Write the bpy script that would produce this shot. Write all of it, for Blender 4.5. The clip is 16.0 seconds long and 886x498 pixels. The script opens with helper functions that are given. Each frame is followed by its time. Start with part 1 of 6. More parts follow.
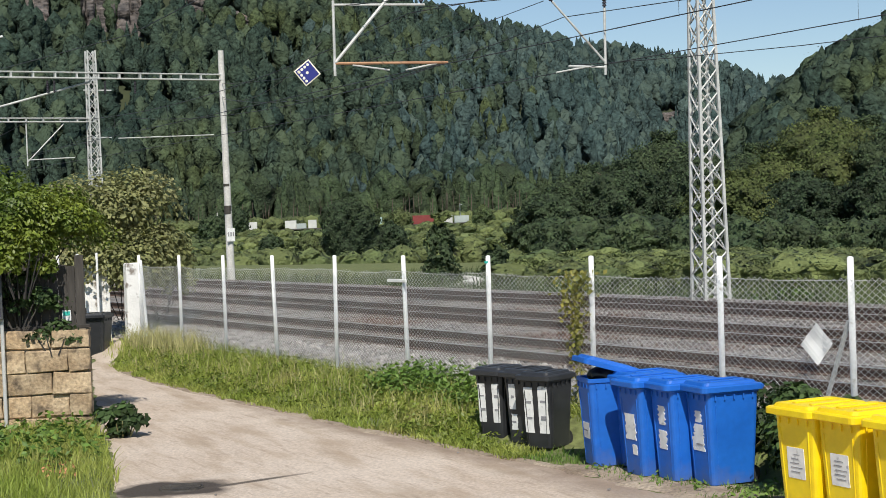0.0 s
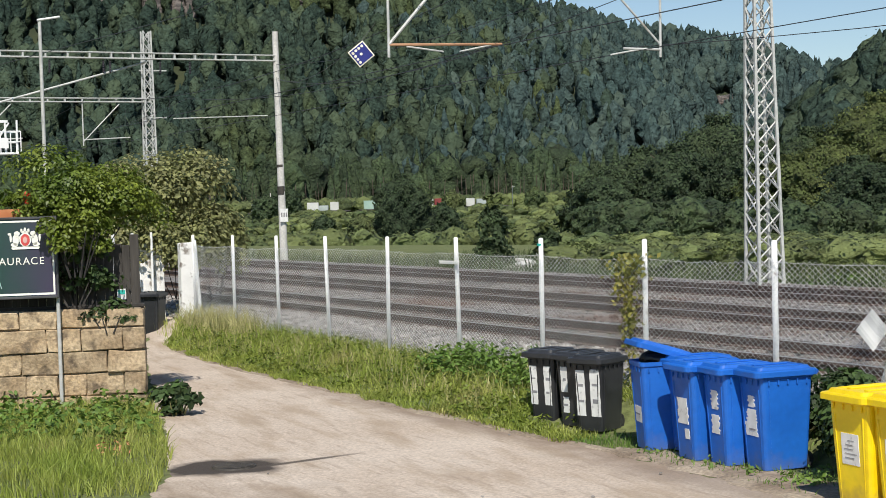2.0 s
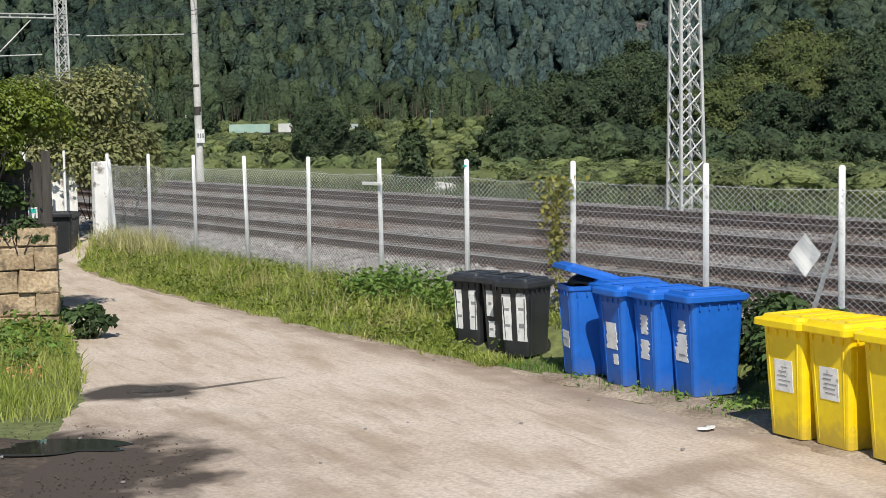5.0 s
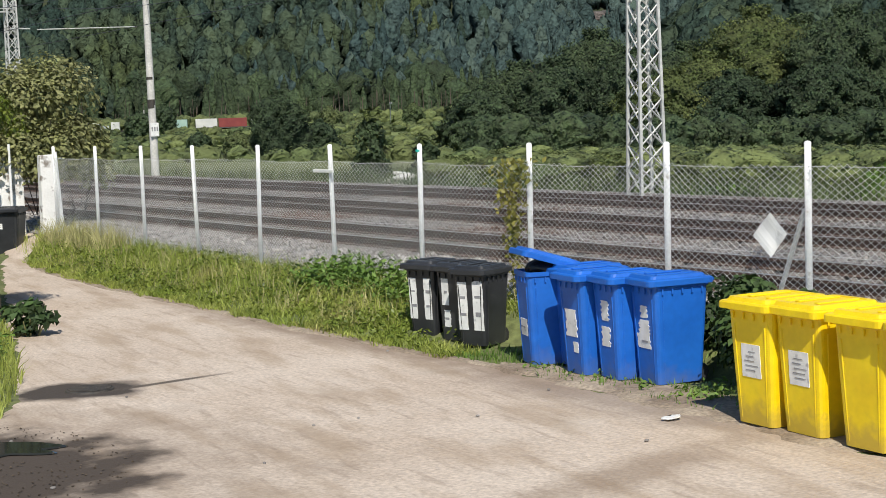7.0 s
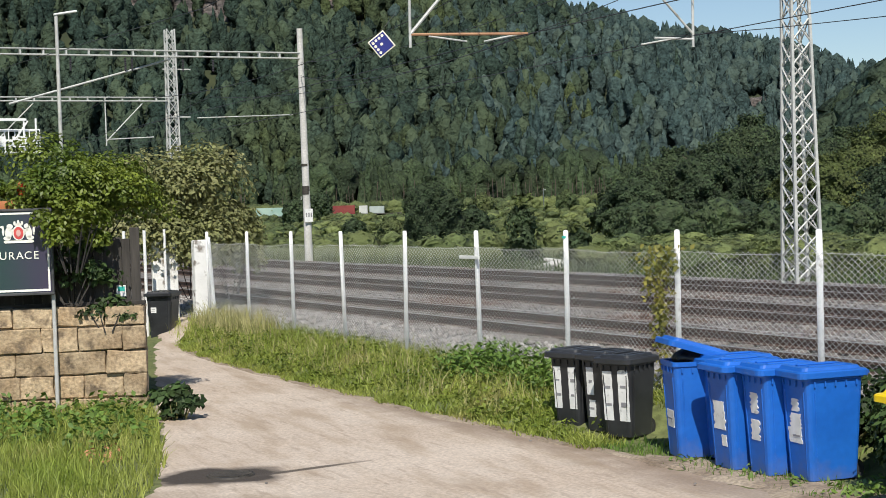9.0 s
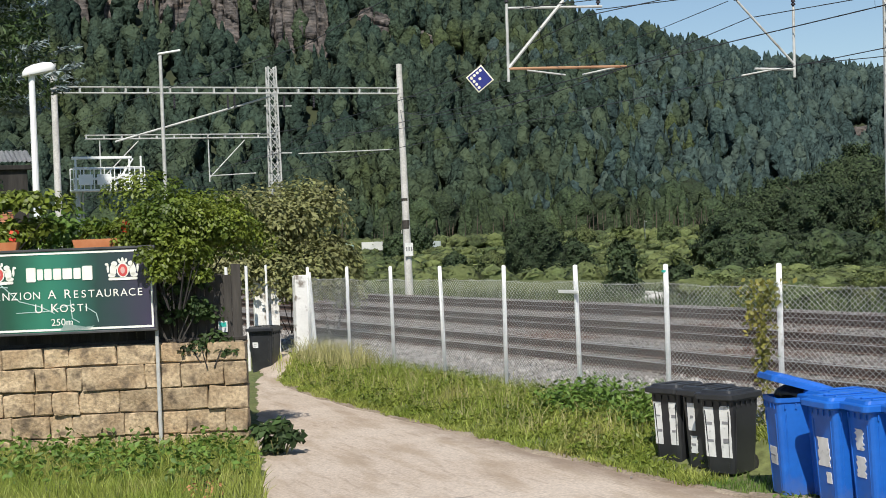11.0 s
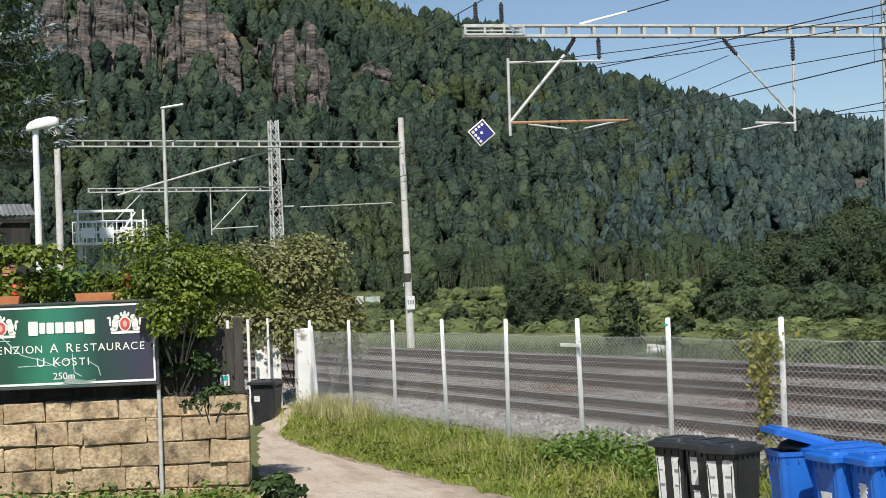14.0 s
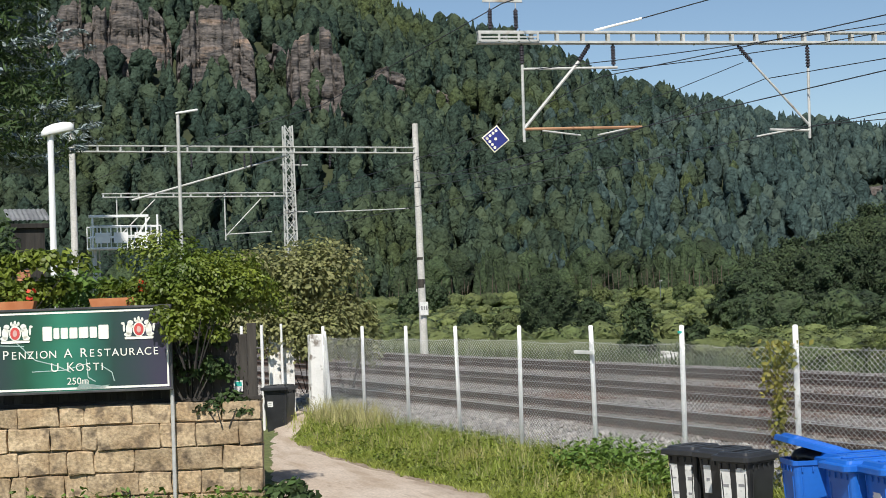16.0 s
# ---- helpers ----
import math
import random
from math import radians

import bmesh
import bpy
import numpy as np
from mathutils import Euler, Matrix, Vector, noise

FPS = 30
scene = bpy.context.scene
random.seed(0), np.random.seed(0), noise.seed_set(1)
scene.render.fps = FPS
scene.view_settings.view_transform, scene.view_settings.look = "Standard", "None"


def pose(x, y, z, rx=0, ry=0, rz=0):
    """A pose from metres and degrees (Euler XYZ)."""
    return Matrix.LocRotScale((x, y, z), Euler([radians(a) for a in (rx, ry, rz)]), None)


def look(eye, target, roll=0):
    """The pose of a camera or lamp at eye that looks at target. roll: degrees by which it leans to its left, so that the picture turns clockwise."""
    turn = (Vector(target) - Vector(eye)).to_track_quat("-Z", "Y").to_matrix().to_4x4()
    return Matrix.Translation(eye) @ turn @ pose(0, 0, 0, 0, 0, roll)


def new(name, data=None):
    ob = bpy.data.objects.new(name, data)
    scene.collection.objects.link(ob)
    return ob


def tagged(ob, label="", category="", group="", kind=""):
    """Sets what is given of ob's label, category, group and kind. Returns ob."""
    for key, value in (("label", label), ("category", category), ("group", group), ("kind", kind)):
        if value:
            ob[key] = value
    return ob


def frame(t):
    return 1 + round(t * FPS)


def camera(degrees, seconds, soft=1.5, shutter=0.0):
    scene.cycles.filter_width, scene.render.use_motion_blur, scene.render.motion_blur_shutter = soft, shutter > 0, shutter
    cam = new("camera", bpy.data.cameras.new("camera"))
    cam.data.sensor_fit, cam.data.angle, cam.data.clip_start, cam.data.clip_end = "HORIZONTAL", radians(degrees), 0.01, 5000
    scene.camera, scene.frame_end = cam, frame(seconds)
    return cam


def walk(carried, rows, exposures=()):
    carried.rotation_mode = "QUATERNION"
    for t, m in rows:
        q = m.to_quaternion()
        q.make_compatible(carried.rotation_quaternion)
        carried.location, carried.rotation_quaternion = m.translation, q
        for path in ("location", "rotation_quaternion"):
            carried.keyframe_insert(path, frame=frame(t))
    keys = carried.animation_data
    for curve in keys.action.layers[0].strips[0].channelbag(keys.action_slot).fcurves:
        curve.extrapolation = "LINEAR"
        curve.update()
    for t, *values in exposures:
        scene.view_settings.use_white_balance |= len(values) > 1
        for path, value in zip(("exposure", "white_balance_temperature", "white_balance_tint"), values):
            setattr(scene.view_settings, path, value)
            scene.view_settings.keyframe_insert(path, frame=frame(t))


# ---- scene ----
cam = camera(32, 16.0, soft=0.8)
PATH = [
    (0, (-0.442, -0.737, 2.858), (0.557, 0.996, 2.82), -2.2),
    (0.5, (-0.447, -0.734, 2.863), (0.537, 1.007, 2.833), -2.1),
    (1, (-0.458, -0.74, 2.867), (0.479, 1.027, 2.835), -2.0),
    (1.5, (-0.449, -0.729, 2.861), (0.481, 1.041, 2.818), -1.7),
    (2, (-0.453, -0.733, 2.858), (0.486, 1.032, 2.799), -1.8),
    (2.5, (-0.483, -0.713, 2.851), (0.468, 1.044, 2.762), -2.2),
    (3, (-0.505, -0.654, 2.834), (0.456, 1.094, 2.696), -2.4),
    (3.5, (-0.452, -0.594, 2.816), (0.524, 1.145, 2.653), -2.1),
    (6, (-0.16, 0.018, 2.751), (0.908, 1.7, 2.578), -1.6),
    (6.5, (-0.027, 0.151, 2.709), (1.057, 1.82, 2.514), -2.0),
    (7, (0.155, 0.275, 2.677), (1.223, 1.957, 2.506), -2.0),
    (7.5, (0.239, 0.342, 2.682), (1.291, 2.036, 2.532), -1.8),
    (8, (0.319, 0.429, 2.688), (1.373, 2.127, 2.595), -2.1),
    (8.5, (0.352, 0.412, 2.681), (1.357, 2.139, 2.594), -2.0),
    (9, (0.351, 0.408, 2.67), (1.254, 2.192, 2.617), -1.9),
    (9.5, (0.357, 0.39, 2.672), (1.184, 2.211, 2.632), -2.4),
    (10, (0.374, 0.394, 2.681), (1.174, 2.227, 2.654), -2.6),
    (12.5, (0.385, 0.425, 2.698), (1.169, 2.265, 2.728), -2.1),
    (13, (0.377, 0.395, 2.698), (1.168, 2.231, 2.747), -2.1),
    (13.5, (0.356, 0.365, 2.699), (1.149, 2.201, 2.755), -2.2),
    (14, (0.364, 0.39, 2.703), (1.151, 2.227, 2.766), -2.3),
    (14.5, (0.37, 0.401, 2.7), (1.132, 2.248, 2.769), -2.1),
    (15, (0.343, 0.383, 2.705), (1.105, 2.231, 2.778), -2.1),
    (15.5, (0.371, 0.4, 2.709), (1.139, 2.245, 2.786), -2.1),
    (16, (0.366, 0.392, 2.715), (1.137, 2.236, 2.786), -2.1),
]
walk(cam, [(t, look(eye, target, roll)) for t, eye, target, roll in PATH])

# ---- light ----
SUN_FROM = Vector((-0.44, -0.89, 1.08)).normalized()
world = bpy.data.worlds.new("world")
scene.world = world
world.use_nodes = True
wn = world.node_tree.nodes
sky = wn.new("ShaderNodeTexSky")
sky.sky_type, sky.sun_disc = "NISHITA", False
sky.sun_elevation = math.asin(SUN_FROM.z)
sky.sun_rotation = math.atan2(SUN_FROM.x, SUN_FROM.y)
sky.air_density, sky.dust_density, sky.ozone_density = 1.0, 0.0, 3.0
world.node_tree.links.new(sky.outputs[0], wn["Background"].inputs[0])
wn["Background"].inputs[1].default_value = 0.090
sun = new("sun", bpy.data.lights.new("sun", "SUN"))
sun.data.energy, sun.data.angle, sun.data.color = 4.95, radians(0.5), (1.0, 0.95, 0.86)
sun.matrix_world = look(SUN_FROM * 50, (0, 0, 0))
scene.view_settings.exposure = 0.07


# ---- materials ----
def material(name, c1, c2=None, scale=4.0, rough=0.8, bump=0.0, bump_scale=40.0, metal=0.0, island=0.0, obj=0.0,
             grain=0.0, grain_scale=60.0, c3=None, c3_scale=0.6, c3_at=0.62, trans=0.0, spec=0.5, stretch=None, tint=None):
    """Two colours mixed by noise, a third in patches, fine grain, relief; island and obj: spread of brightness piece by piece."""
    m = bpy.data.materials.new(name)
    m.use_nodes = True
    nt = m.node_tree
    n, link = nt.nodes, nt.links.new
    bsdf = n["Principled BSDF"]
    bsdf.inputs["Roughness"].default_value, bsdf.inputs["Metallic"].default_value = rough, metal
    bsdf.inputs["Specular IOR Level"].default_value = spec
    geo = n.new("ShaderNodeNewGeometry")
    where = geo.outputs["Position"]
    if stretch:
        sc = n.new("ShaderNodeMapping")
        sc.inputs["Scale"].default_value = stretch
        link(where, sc.inputs["Vector"])
        where = sc.outputs["Vector"]

    def noise_tex(s, detail=4.0):
        t = n.new("ShaderNodeTexNoise")
        t.inputs["Scale"].default_value, t.inputs["Detail"].default_value = s, detail
        link(where, t.inputs["Vector"])
        return t.outputs["Fac"]

    def ramp(fac, a, b):
        r = n.new("ShaderNodeMapRange")
        r.inputs["From Min"].default_value, r.inputs["From Max"].default_value = a, b
        link(fac, r.inputs["Value"])
        return r.outputs["Result"]

    def mix(fac, a, b, mode="MIX"):
        x = n.new("ShaderNodeMix")
        x.data_type, x.blend_type = "RGBA", mode
        for sock, v in ((x.inputs["Factor"], fac), (x.inputs["A"], a), (x.inputs["B"], b)):
            if isinstance(v, (int, float)):
                sock.default_value = v
            elif isinstance(v, tuple):
                sock.default_value = (*v, 1.0)
            else:
                link(v, sock)
        return x.outputs["Result"]

    col = mix(ramp(noise_tex(scale), 0.35, 0.65), tuple(c1), tuple(c2 or c1))
    if c3:
        col = mix(ramp(noise_tex(c3_scale, 6.0), c3_at, c3_at + 0.12), col, tuple(c3))
    if grain:
        g = n.new("ShaderNodeMapRange")
        g.inputs["From Min"].default_value, g.inputs["From Max"].default_value = 0.3, 0.7
        g.inputs["To Min"].default_value, g.inputs["To Max"].default_value = 1.0 - grain, 1.0 + grain
        link(noise_tex(grain_scale, 3.0), g.inputs["Value"])
        col = mix(1.0, col, g.outputs["Result"], "MULTIPLY")
    if tint:
        at = n.new("ShaderNodeAttribute")
        at.attribute_name = "tint"
        col = mix(ramp(at.outputs["Fac"], 0.35, 1.0), col, tuple(tint))
        g = n.new("ShaderNodeMapRange")
        g.inputs["To Min"].default_value, g.inputs["To Max"].default_value = 0.78, 1.22
        link(at.outputs["Fac"], g.inputs["Value"])
        col = mix(1.0, col, g.outputs["Result"], "MULTIPLY")
    for spread, src in ((island, None), (obj, "o")):
        if spread:
            rnd = n.new("ShaderNodeObjectInfo").outputs["Random"] if src else geo.outputs["Random Per Island"]
            g = n.new("ShaderNodeMapRange")
            g.inputs["To Min"].default_value, g.inputs["To Max"].default_value = 1.0 - spread, 1.0 + spread
            link(rnd, g.inputs["Value"])
            col = mix(1.0, col, g.outputs["Result"], "MULTIPLY")
    link(col, bsdf.inputs["Base Color"])
    if bump:
        b = n.new("ShaderNodeBump")
        b.inputs["Strength"].default_value, b.inputs["Distance"].default_value = 1.0, bump
        link(noise_tex(bump_scale, 5.0), b.inputs["Height"])
        link(b.outputs["Normal"], bsdf.inputs["Normal"])
    if trans:
        tr = n.new("ShaderNodeBsdfTranslucent")
        link(col, tr.inputs["Color"])
        ms = n.new("ShaderNodeMixShader")
        ms.inputs[0].default_value = trans
        link(bsdf.outputs[0], ms.inputs[1])
        link(tr.outputs[0], ms.inputs[2])
        link(ms.outputs[0], n["Material Output"].inputs["Surface"])
    return m


M = dict(
    road=material("pale_worn_asphalt", (0.48, 0.39, 0.308), (0.555, 0.468, 0.385), 0.5, 0.92, 0.010, 26, grain=0.20, grain_scale=28),
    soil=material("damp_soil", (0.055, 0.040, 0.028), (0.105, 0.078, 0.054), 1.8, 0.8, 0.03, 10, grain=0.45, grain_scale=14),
    bare=material("trodden_earth", (0.20, 0.15, 0.105), (0.36, 0.295, 0.22), 1.6, 0.95, 0.015, 20, grain=0.3, grain_scale=25),
    turf=material("turf", (0.10, 0.125, 0.038), (0.145, 0.16, 0.056), 0.8, 0.95, 0.03, 12, grain=0.3, grain_scale=8,
                  c3=(0.16, 0.15, 0.06), c3_scale=0.25),
    far_meadow=material("far_meadow", (0.13, 0.18, 0.05), (0.19, 0.22, 0.075), 0.05, 0.95, 0.2, 1.0, grain=0.3, grain_scale=0.4,
                        c3=(0.06, 0.09, 0.03), c3_scale=0.03, c3_at=0.5),
    grass=material("grass_blades", (0.25, 0.32, 0.05), (0.38, 0.41, 0.10), 0.9, 0.6, island=0.35, trans=0.4, c3=(0.42, 0.38, 0.14), c3_scale=0.7, c3_at=0.60),
    weed=material("weed_leaves", (0.09, 0.17, 0.025), (0.16, 0.25, 0.045), 1.5, 0.6, island=0.35, trans=0.3),
    vine=material("vine_leaves", (0.095, 0.145, 0.018), (0.20, 0.245, 0.032), 1.4, 0.5, island=0.35, trans=0.3),
    dull=material("dusty_shrub_leaves", (0.22, 0.235, 0.085), (0.32, 0.315, 0.15), 0.8, 0.7, island=0.4, trans=0.35),
    spruce=material("blue_spruce_needles", (0.16, 0.20, 0.20), (0.34, 0.40, 0.41), 1.0, 0.7, island=0.4),
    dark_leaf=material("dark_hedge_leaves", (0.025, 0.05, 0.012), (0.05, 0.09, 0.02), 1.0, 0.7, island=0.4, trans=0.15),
    alder=material("broadleaf_crowns", (0.040, 0.068, 0.030), (0.070, 0.104, 0.042), 0.12, 0.75, island=0.3, trans=0.3, bump=1.2, bump_scale=1.1, grain=0.45, grain_scale=1.3),
    maple=material("bright_broadleaf_crowns", (0.080, 0.112, 0.030), (0.118, 0.142, 0.040), 0.2, 0.75, island=0.3, trans=0.3, bump=1.2, bump_scale=1.1, grain=0.4, grain_scale=1.3),
    forest=material("forest_crowns", (0.035, 0.059, 0.048), (0.058, 0.087, 0.063), 0.03, 0.95, bump=2.2, bump_scale=0.55, island=0.16, trans=0.15, spec=0.1,
                    grain=0.5, grain_scale=0.75, c3=(0.082, 0.106, 0.046), c3_scale=0.014, c3_at=0.525, tint=(0.068, 0.092, 0.055)),
    # haze painted into the crowns as extra blue, more than in forest
    hazed_forest=material("haze_blue_forest_crowns", (0.050, 0.084, 0.080), (0.072, 0.108, 0.099), 0.03, 0.95, bump=2.0, bump_scale=0.5, island=0.14, trans=0.15, spec=0.1,
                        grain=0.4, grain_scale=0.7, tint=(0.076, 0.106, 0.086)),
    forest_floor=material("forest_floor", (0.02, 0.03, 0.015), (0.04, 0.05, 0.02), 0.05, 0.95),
    scrub=material("pale_scrub", (0.085, 0.125, 0.045), (0.15, 0.18, 0.062), 0.08, 0.8, bump=0.9, bump_scale=1.2, island=0.25, trans=0.2, grain=0.45, grain_scale=1.2, tint=(0.15, 0.18, 0.06)),
    bark=material("bark", (0.09, 0.07, 0.05), (0.16, 0.13, 0.10), 6, 0.95, 0.01, 30),
    rock=material("sandstone_cliff", (0.055, 0.052, 0.052), (0.145, 0.125, 0.115), 0.22, 0.95, 0.9, 0.6, grain=0.5, grain_scale=0.45,
                  c3=(0.28, 0.20, 0.15), c3_scale=0.09, c3_at=0.60, stretch=(0.55, 0.55, 1.9)),
    stone=material("yellow_sandstone", (0.33, 0.235, 0.14), (0.50, 0.385, 0.25), 2.6, 0.92, 0.016, 24, grain=0.32, grain_scale=22, obj=0.22,
                   c3=(0.16, 0.118, 0.078), c3_scale=4.2, c3_at=0.545),
    mortar=material("dark_mortar", (0.20, 0.16, 0.11), (0.32, 0.26, 0.18), 5, 0.95, 0.01, 40),
    ballast=material("ballast", (0.135, 0.122, 0.114), (0.24, 0.22, 0.204), 1.3, 0.95, 0.05, 9, grain=0.5, grain_scale=11,
                     c3=(0.12, 0.075, 0.055), c3_scale=0.4, c3_at=0.52),
    pale_gravel=material("pale_gravel", (0.20, 0.185, 0.17), (0.29, 0.275, 0.255), 1.2, 0.95, 0.04, 10, grain=0.45, grain_scale=13),
    gravel_stone=material("gravel_stones", (0.20, 0.185, 0.17), (0.36, 0.34, 0.32), 2.0, 0.95, island=0.4),
    rail=material("rusty_rail", (0.07, 0.045, 0.035), (0.13, 0.085, 0.065), 4, 0.7, metal=0.3),
    rail_top=material("polished_rail_head", (0.42, 0.41, 0.40), (0.5, 0.49, 0.48), 4, 0.35, metal=0.9),
    sleeper=material("grey_concrete_sleeper", (0.12, 0.105, 0.095), (0.20, 0.18, 0.16), 3, 0.95, obj=0.2),
    white_post=material("white_painted_post", (0.74, 0.74, 0.73), (0.82, 0.82, 0.80), 6, 0.6, grain=0.06, grain_scale=25,
                        c3=(0.42, 0.38, 0.33), c3_scale=9, c3_at=0.66),
    wire=material("galvanised_wire", (0.62, 0.63, 0.62), (0.72, 0.72, 0.71), 8, 0.55, metal=0.15),
    galv=material("weathered_galvanised_steel", (0.45, 0.455, 0.44), (0.56, 0.56, 0.54), 2, 0.6, metal=0.2, grain=0.12, grain_scale=9,
                  c3=(0.30, 0.25, 0.20), c3_scale=1.6, c3_at=0.64),
    concrete=material("pale_concrete_pole", (0.48, 0.47, 0.44), (0.6, 0.58, 0.55), 1.5, 0.9, 0.004, 30, grain=0.12, grain_scale=12),
    whitewash=material("peeling_whitewash", (0.72, 0.71, 0.68), (0.82, 0.81, 0.78), 3, 0.9, 0.01, 20, c3=(0.25, 0.22, 0.19), c3_scale=5, c3_at=0.55),
    cable=material("dark_wire", (0.03, 0.037, 0.04), (0.06, 0.06, 0.065), 3, 0.5, metal=0.3),
    insulator=material("brown_insulator", (0.022, 0.02, 0.028), (0.04, 0.035, 0.045), 5, 0.65, spec=0.25),
    rust_tube=material("rusty_tube", (0.33, 0.17, 0.09), (0.45, 0.25, 0.14), 2, 0.7),
    blue=material("blue_bin_plastic", (0.007, 0.105, 0.46), (0.010, 0.125, 0.52), 3, 0.5, obj=0.07, grain=0.06, grain_scale=14,
                  c3=(0.06, 0.16, 0.47), c3_scale=5, c3_at=0.67),
    yellow=material("yellow_bin_plastic", (0.80, 0.56, 0.004), (0.86, 0.64, 0.006), 3, 0.42, obj=0.05, grain=0.05, grain_scale=14,
                    c3=(0.60, 0.43, 0.05), c3_scale=5, c3_at=0.68),
    black=material("dark_grey_bin_plastic", (0.020, 0.021, 0.024), (0.033, 0.035, 0.039), 3, 0.42, obj=0.15, grain=0.1, grain_scale=14,
                   c3=(0.09, 0.088, 0.085), c3_scale=5, c3_at=0.66),
    rubber=material("black_rubber", (0.02, 0.02, 0.02), (0.035, 0.034, 0.033), 6, 0.8),
    bag=material("black_refuse_bag", (0.012, 0.012, 0.013), (0.02, 0.02, 0.022), 6, 0.3, 0.02, 12),
    paper=material("weathered_white_label", (0.66, 0.66, 0.64), (0.78, 0.78, 0.76), 9, 0.7, c3=(0.42, 0.42, 0.42), c3_scale=14, c3_at=0.60),
    print_grey=material("grey_print", (0.20, 0.20, 0.21), (0.28, 0.28, 0.29), 9, 0.7),
    wood_dark=material("dark_weathered_boards", (0.018, 0.016, 0.015), (0.048, 0.043, 0.038), 2, 0.9, 0.006, 30, obj=0.35, grain=0.3, grain_scale=18, stretch=(1, 1, 0.12)),
    sign_edge=material("dark_sign_frame", (0.05, 0.052, 0.055), (0.10, 0.10, 0.105), 4, 0.5, metal=0.3),
    letter=material("cream_lettering", (0.80, 0.79, 0.72), (0.84, 0.83, 0.77), 5, 0.5),
    crest_red=material("crest_red", (0.55, 0.06, 0.06), (0.62, 0.09, 0.08), 8, 0.5),
    crest_pale=material("crest_pale_red", (0.62, 0.36, 0.33), (0.70, 0.44, 0.40), 8, 0.5),
    crack=material("pale_torn_film", (0.34, 0.50, 0.47), (0.48, 0.62, 0.58), 6, 0.4),
    terracotta=material("terracotta", (0.48, 0.16, 0.06), (0.58, 0.23, 0.10), 5, 0.8),
    petal=material("red_petals", (0.55, 0.03, 0.015), (0.7, 0.06, 0.02), 8, 0.6, island=0.3),
    sign_blue=material("signal_blue", (0.012, 0.018, 0.16), (0.02, 0.026, 0.20), 5, 0.4),
    sign_white=material("signal_cream", (0.80, 0.74, 0.58), (0.84, 0.79, 0.64), 5, 0.5),
    lamp_white=material("white_lamp_housing", (0.80, 0.81, 0.80), (0.86, 0.86, 0.85), 5, 0.4),
    roof_tin=material("grey_corrugated_roof", (0.30, 0.31, 0.33), (0.40, 0.41, 0.43), 3, 0.6),
    brick=material("red_brick", (0.42, 0.17, 0.09), (0.55, 0.25, 0.14), 4, 0.9, obj=0.2),
    water=material("still_water", (0.02, 0.022, 0.018), (0.03, 0.03, 0.024), 1, 0.04),
    river=material("river_water", (0.06, 0.075, 0.06), (0.08, 0.095, 0.075), 0.05, 0.25, 0.05, 1.5),
    iron=material("cast_iron", (0.030, 0.026, 0.022), (0.06, 0.052, 0.042), 12, 0.7, 0.004, 60),
    red_box=material("red_container", (0.17, 0.025, 0.025), (0.21, 0.035, 0.03), 0.5, 0.6),
    white_box=material("white_container", (0.46, 0.46, 0.45), (0.55, 0.55, 0.53), 0.5, 0.6),
    grey_box=material("grey_container", (0.30, 0.34, 0.34), (0.38, 0.42, 0.41), 0.5, 0.6),
    green_box=material("green_container", (0.24, 0.36, 0.32), (0.32, 0.43, 0.38), 0.5, 0.6),
    wagon_steel=material("dark_wagon_steel", (0.06, 0.055, 0.05), (0.10, 0.09, 0.085), 1, 0.8),
    teal=material("teal_tape", (0.02, 0.36, 0.30), (0.03, 0.42, 0.36), 5, 0.5),
    plastic_white=material("white_plastic_sheet", (0.86, 0.86, 0.85), (0.90, 0.90, 0.89), 6, 0.6, trans=0.12),
    vine_yellow=material("yellowing_vine_leaves", (0.17, 0.18, 0.035), (0.29, 0.26, 0.06), 3, 0.6, island=0.35, trans=0.35),
    stem=material("dry_stems", (0.27, 0.26, 0.10), (0.40, 0.37, 0.17), 6, 0.9, island=0.3),
)


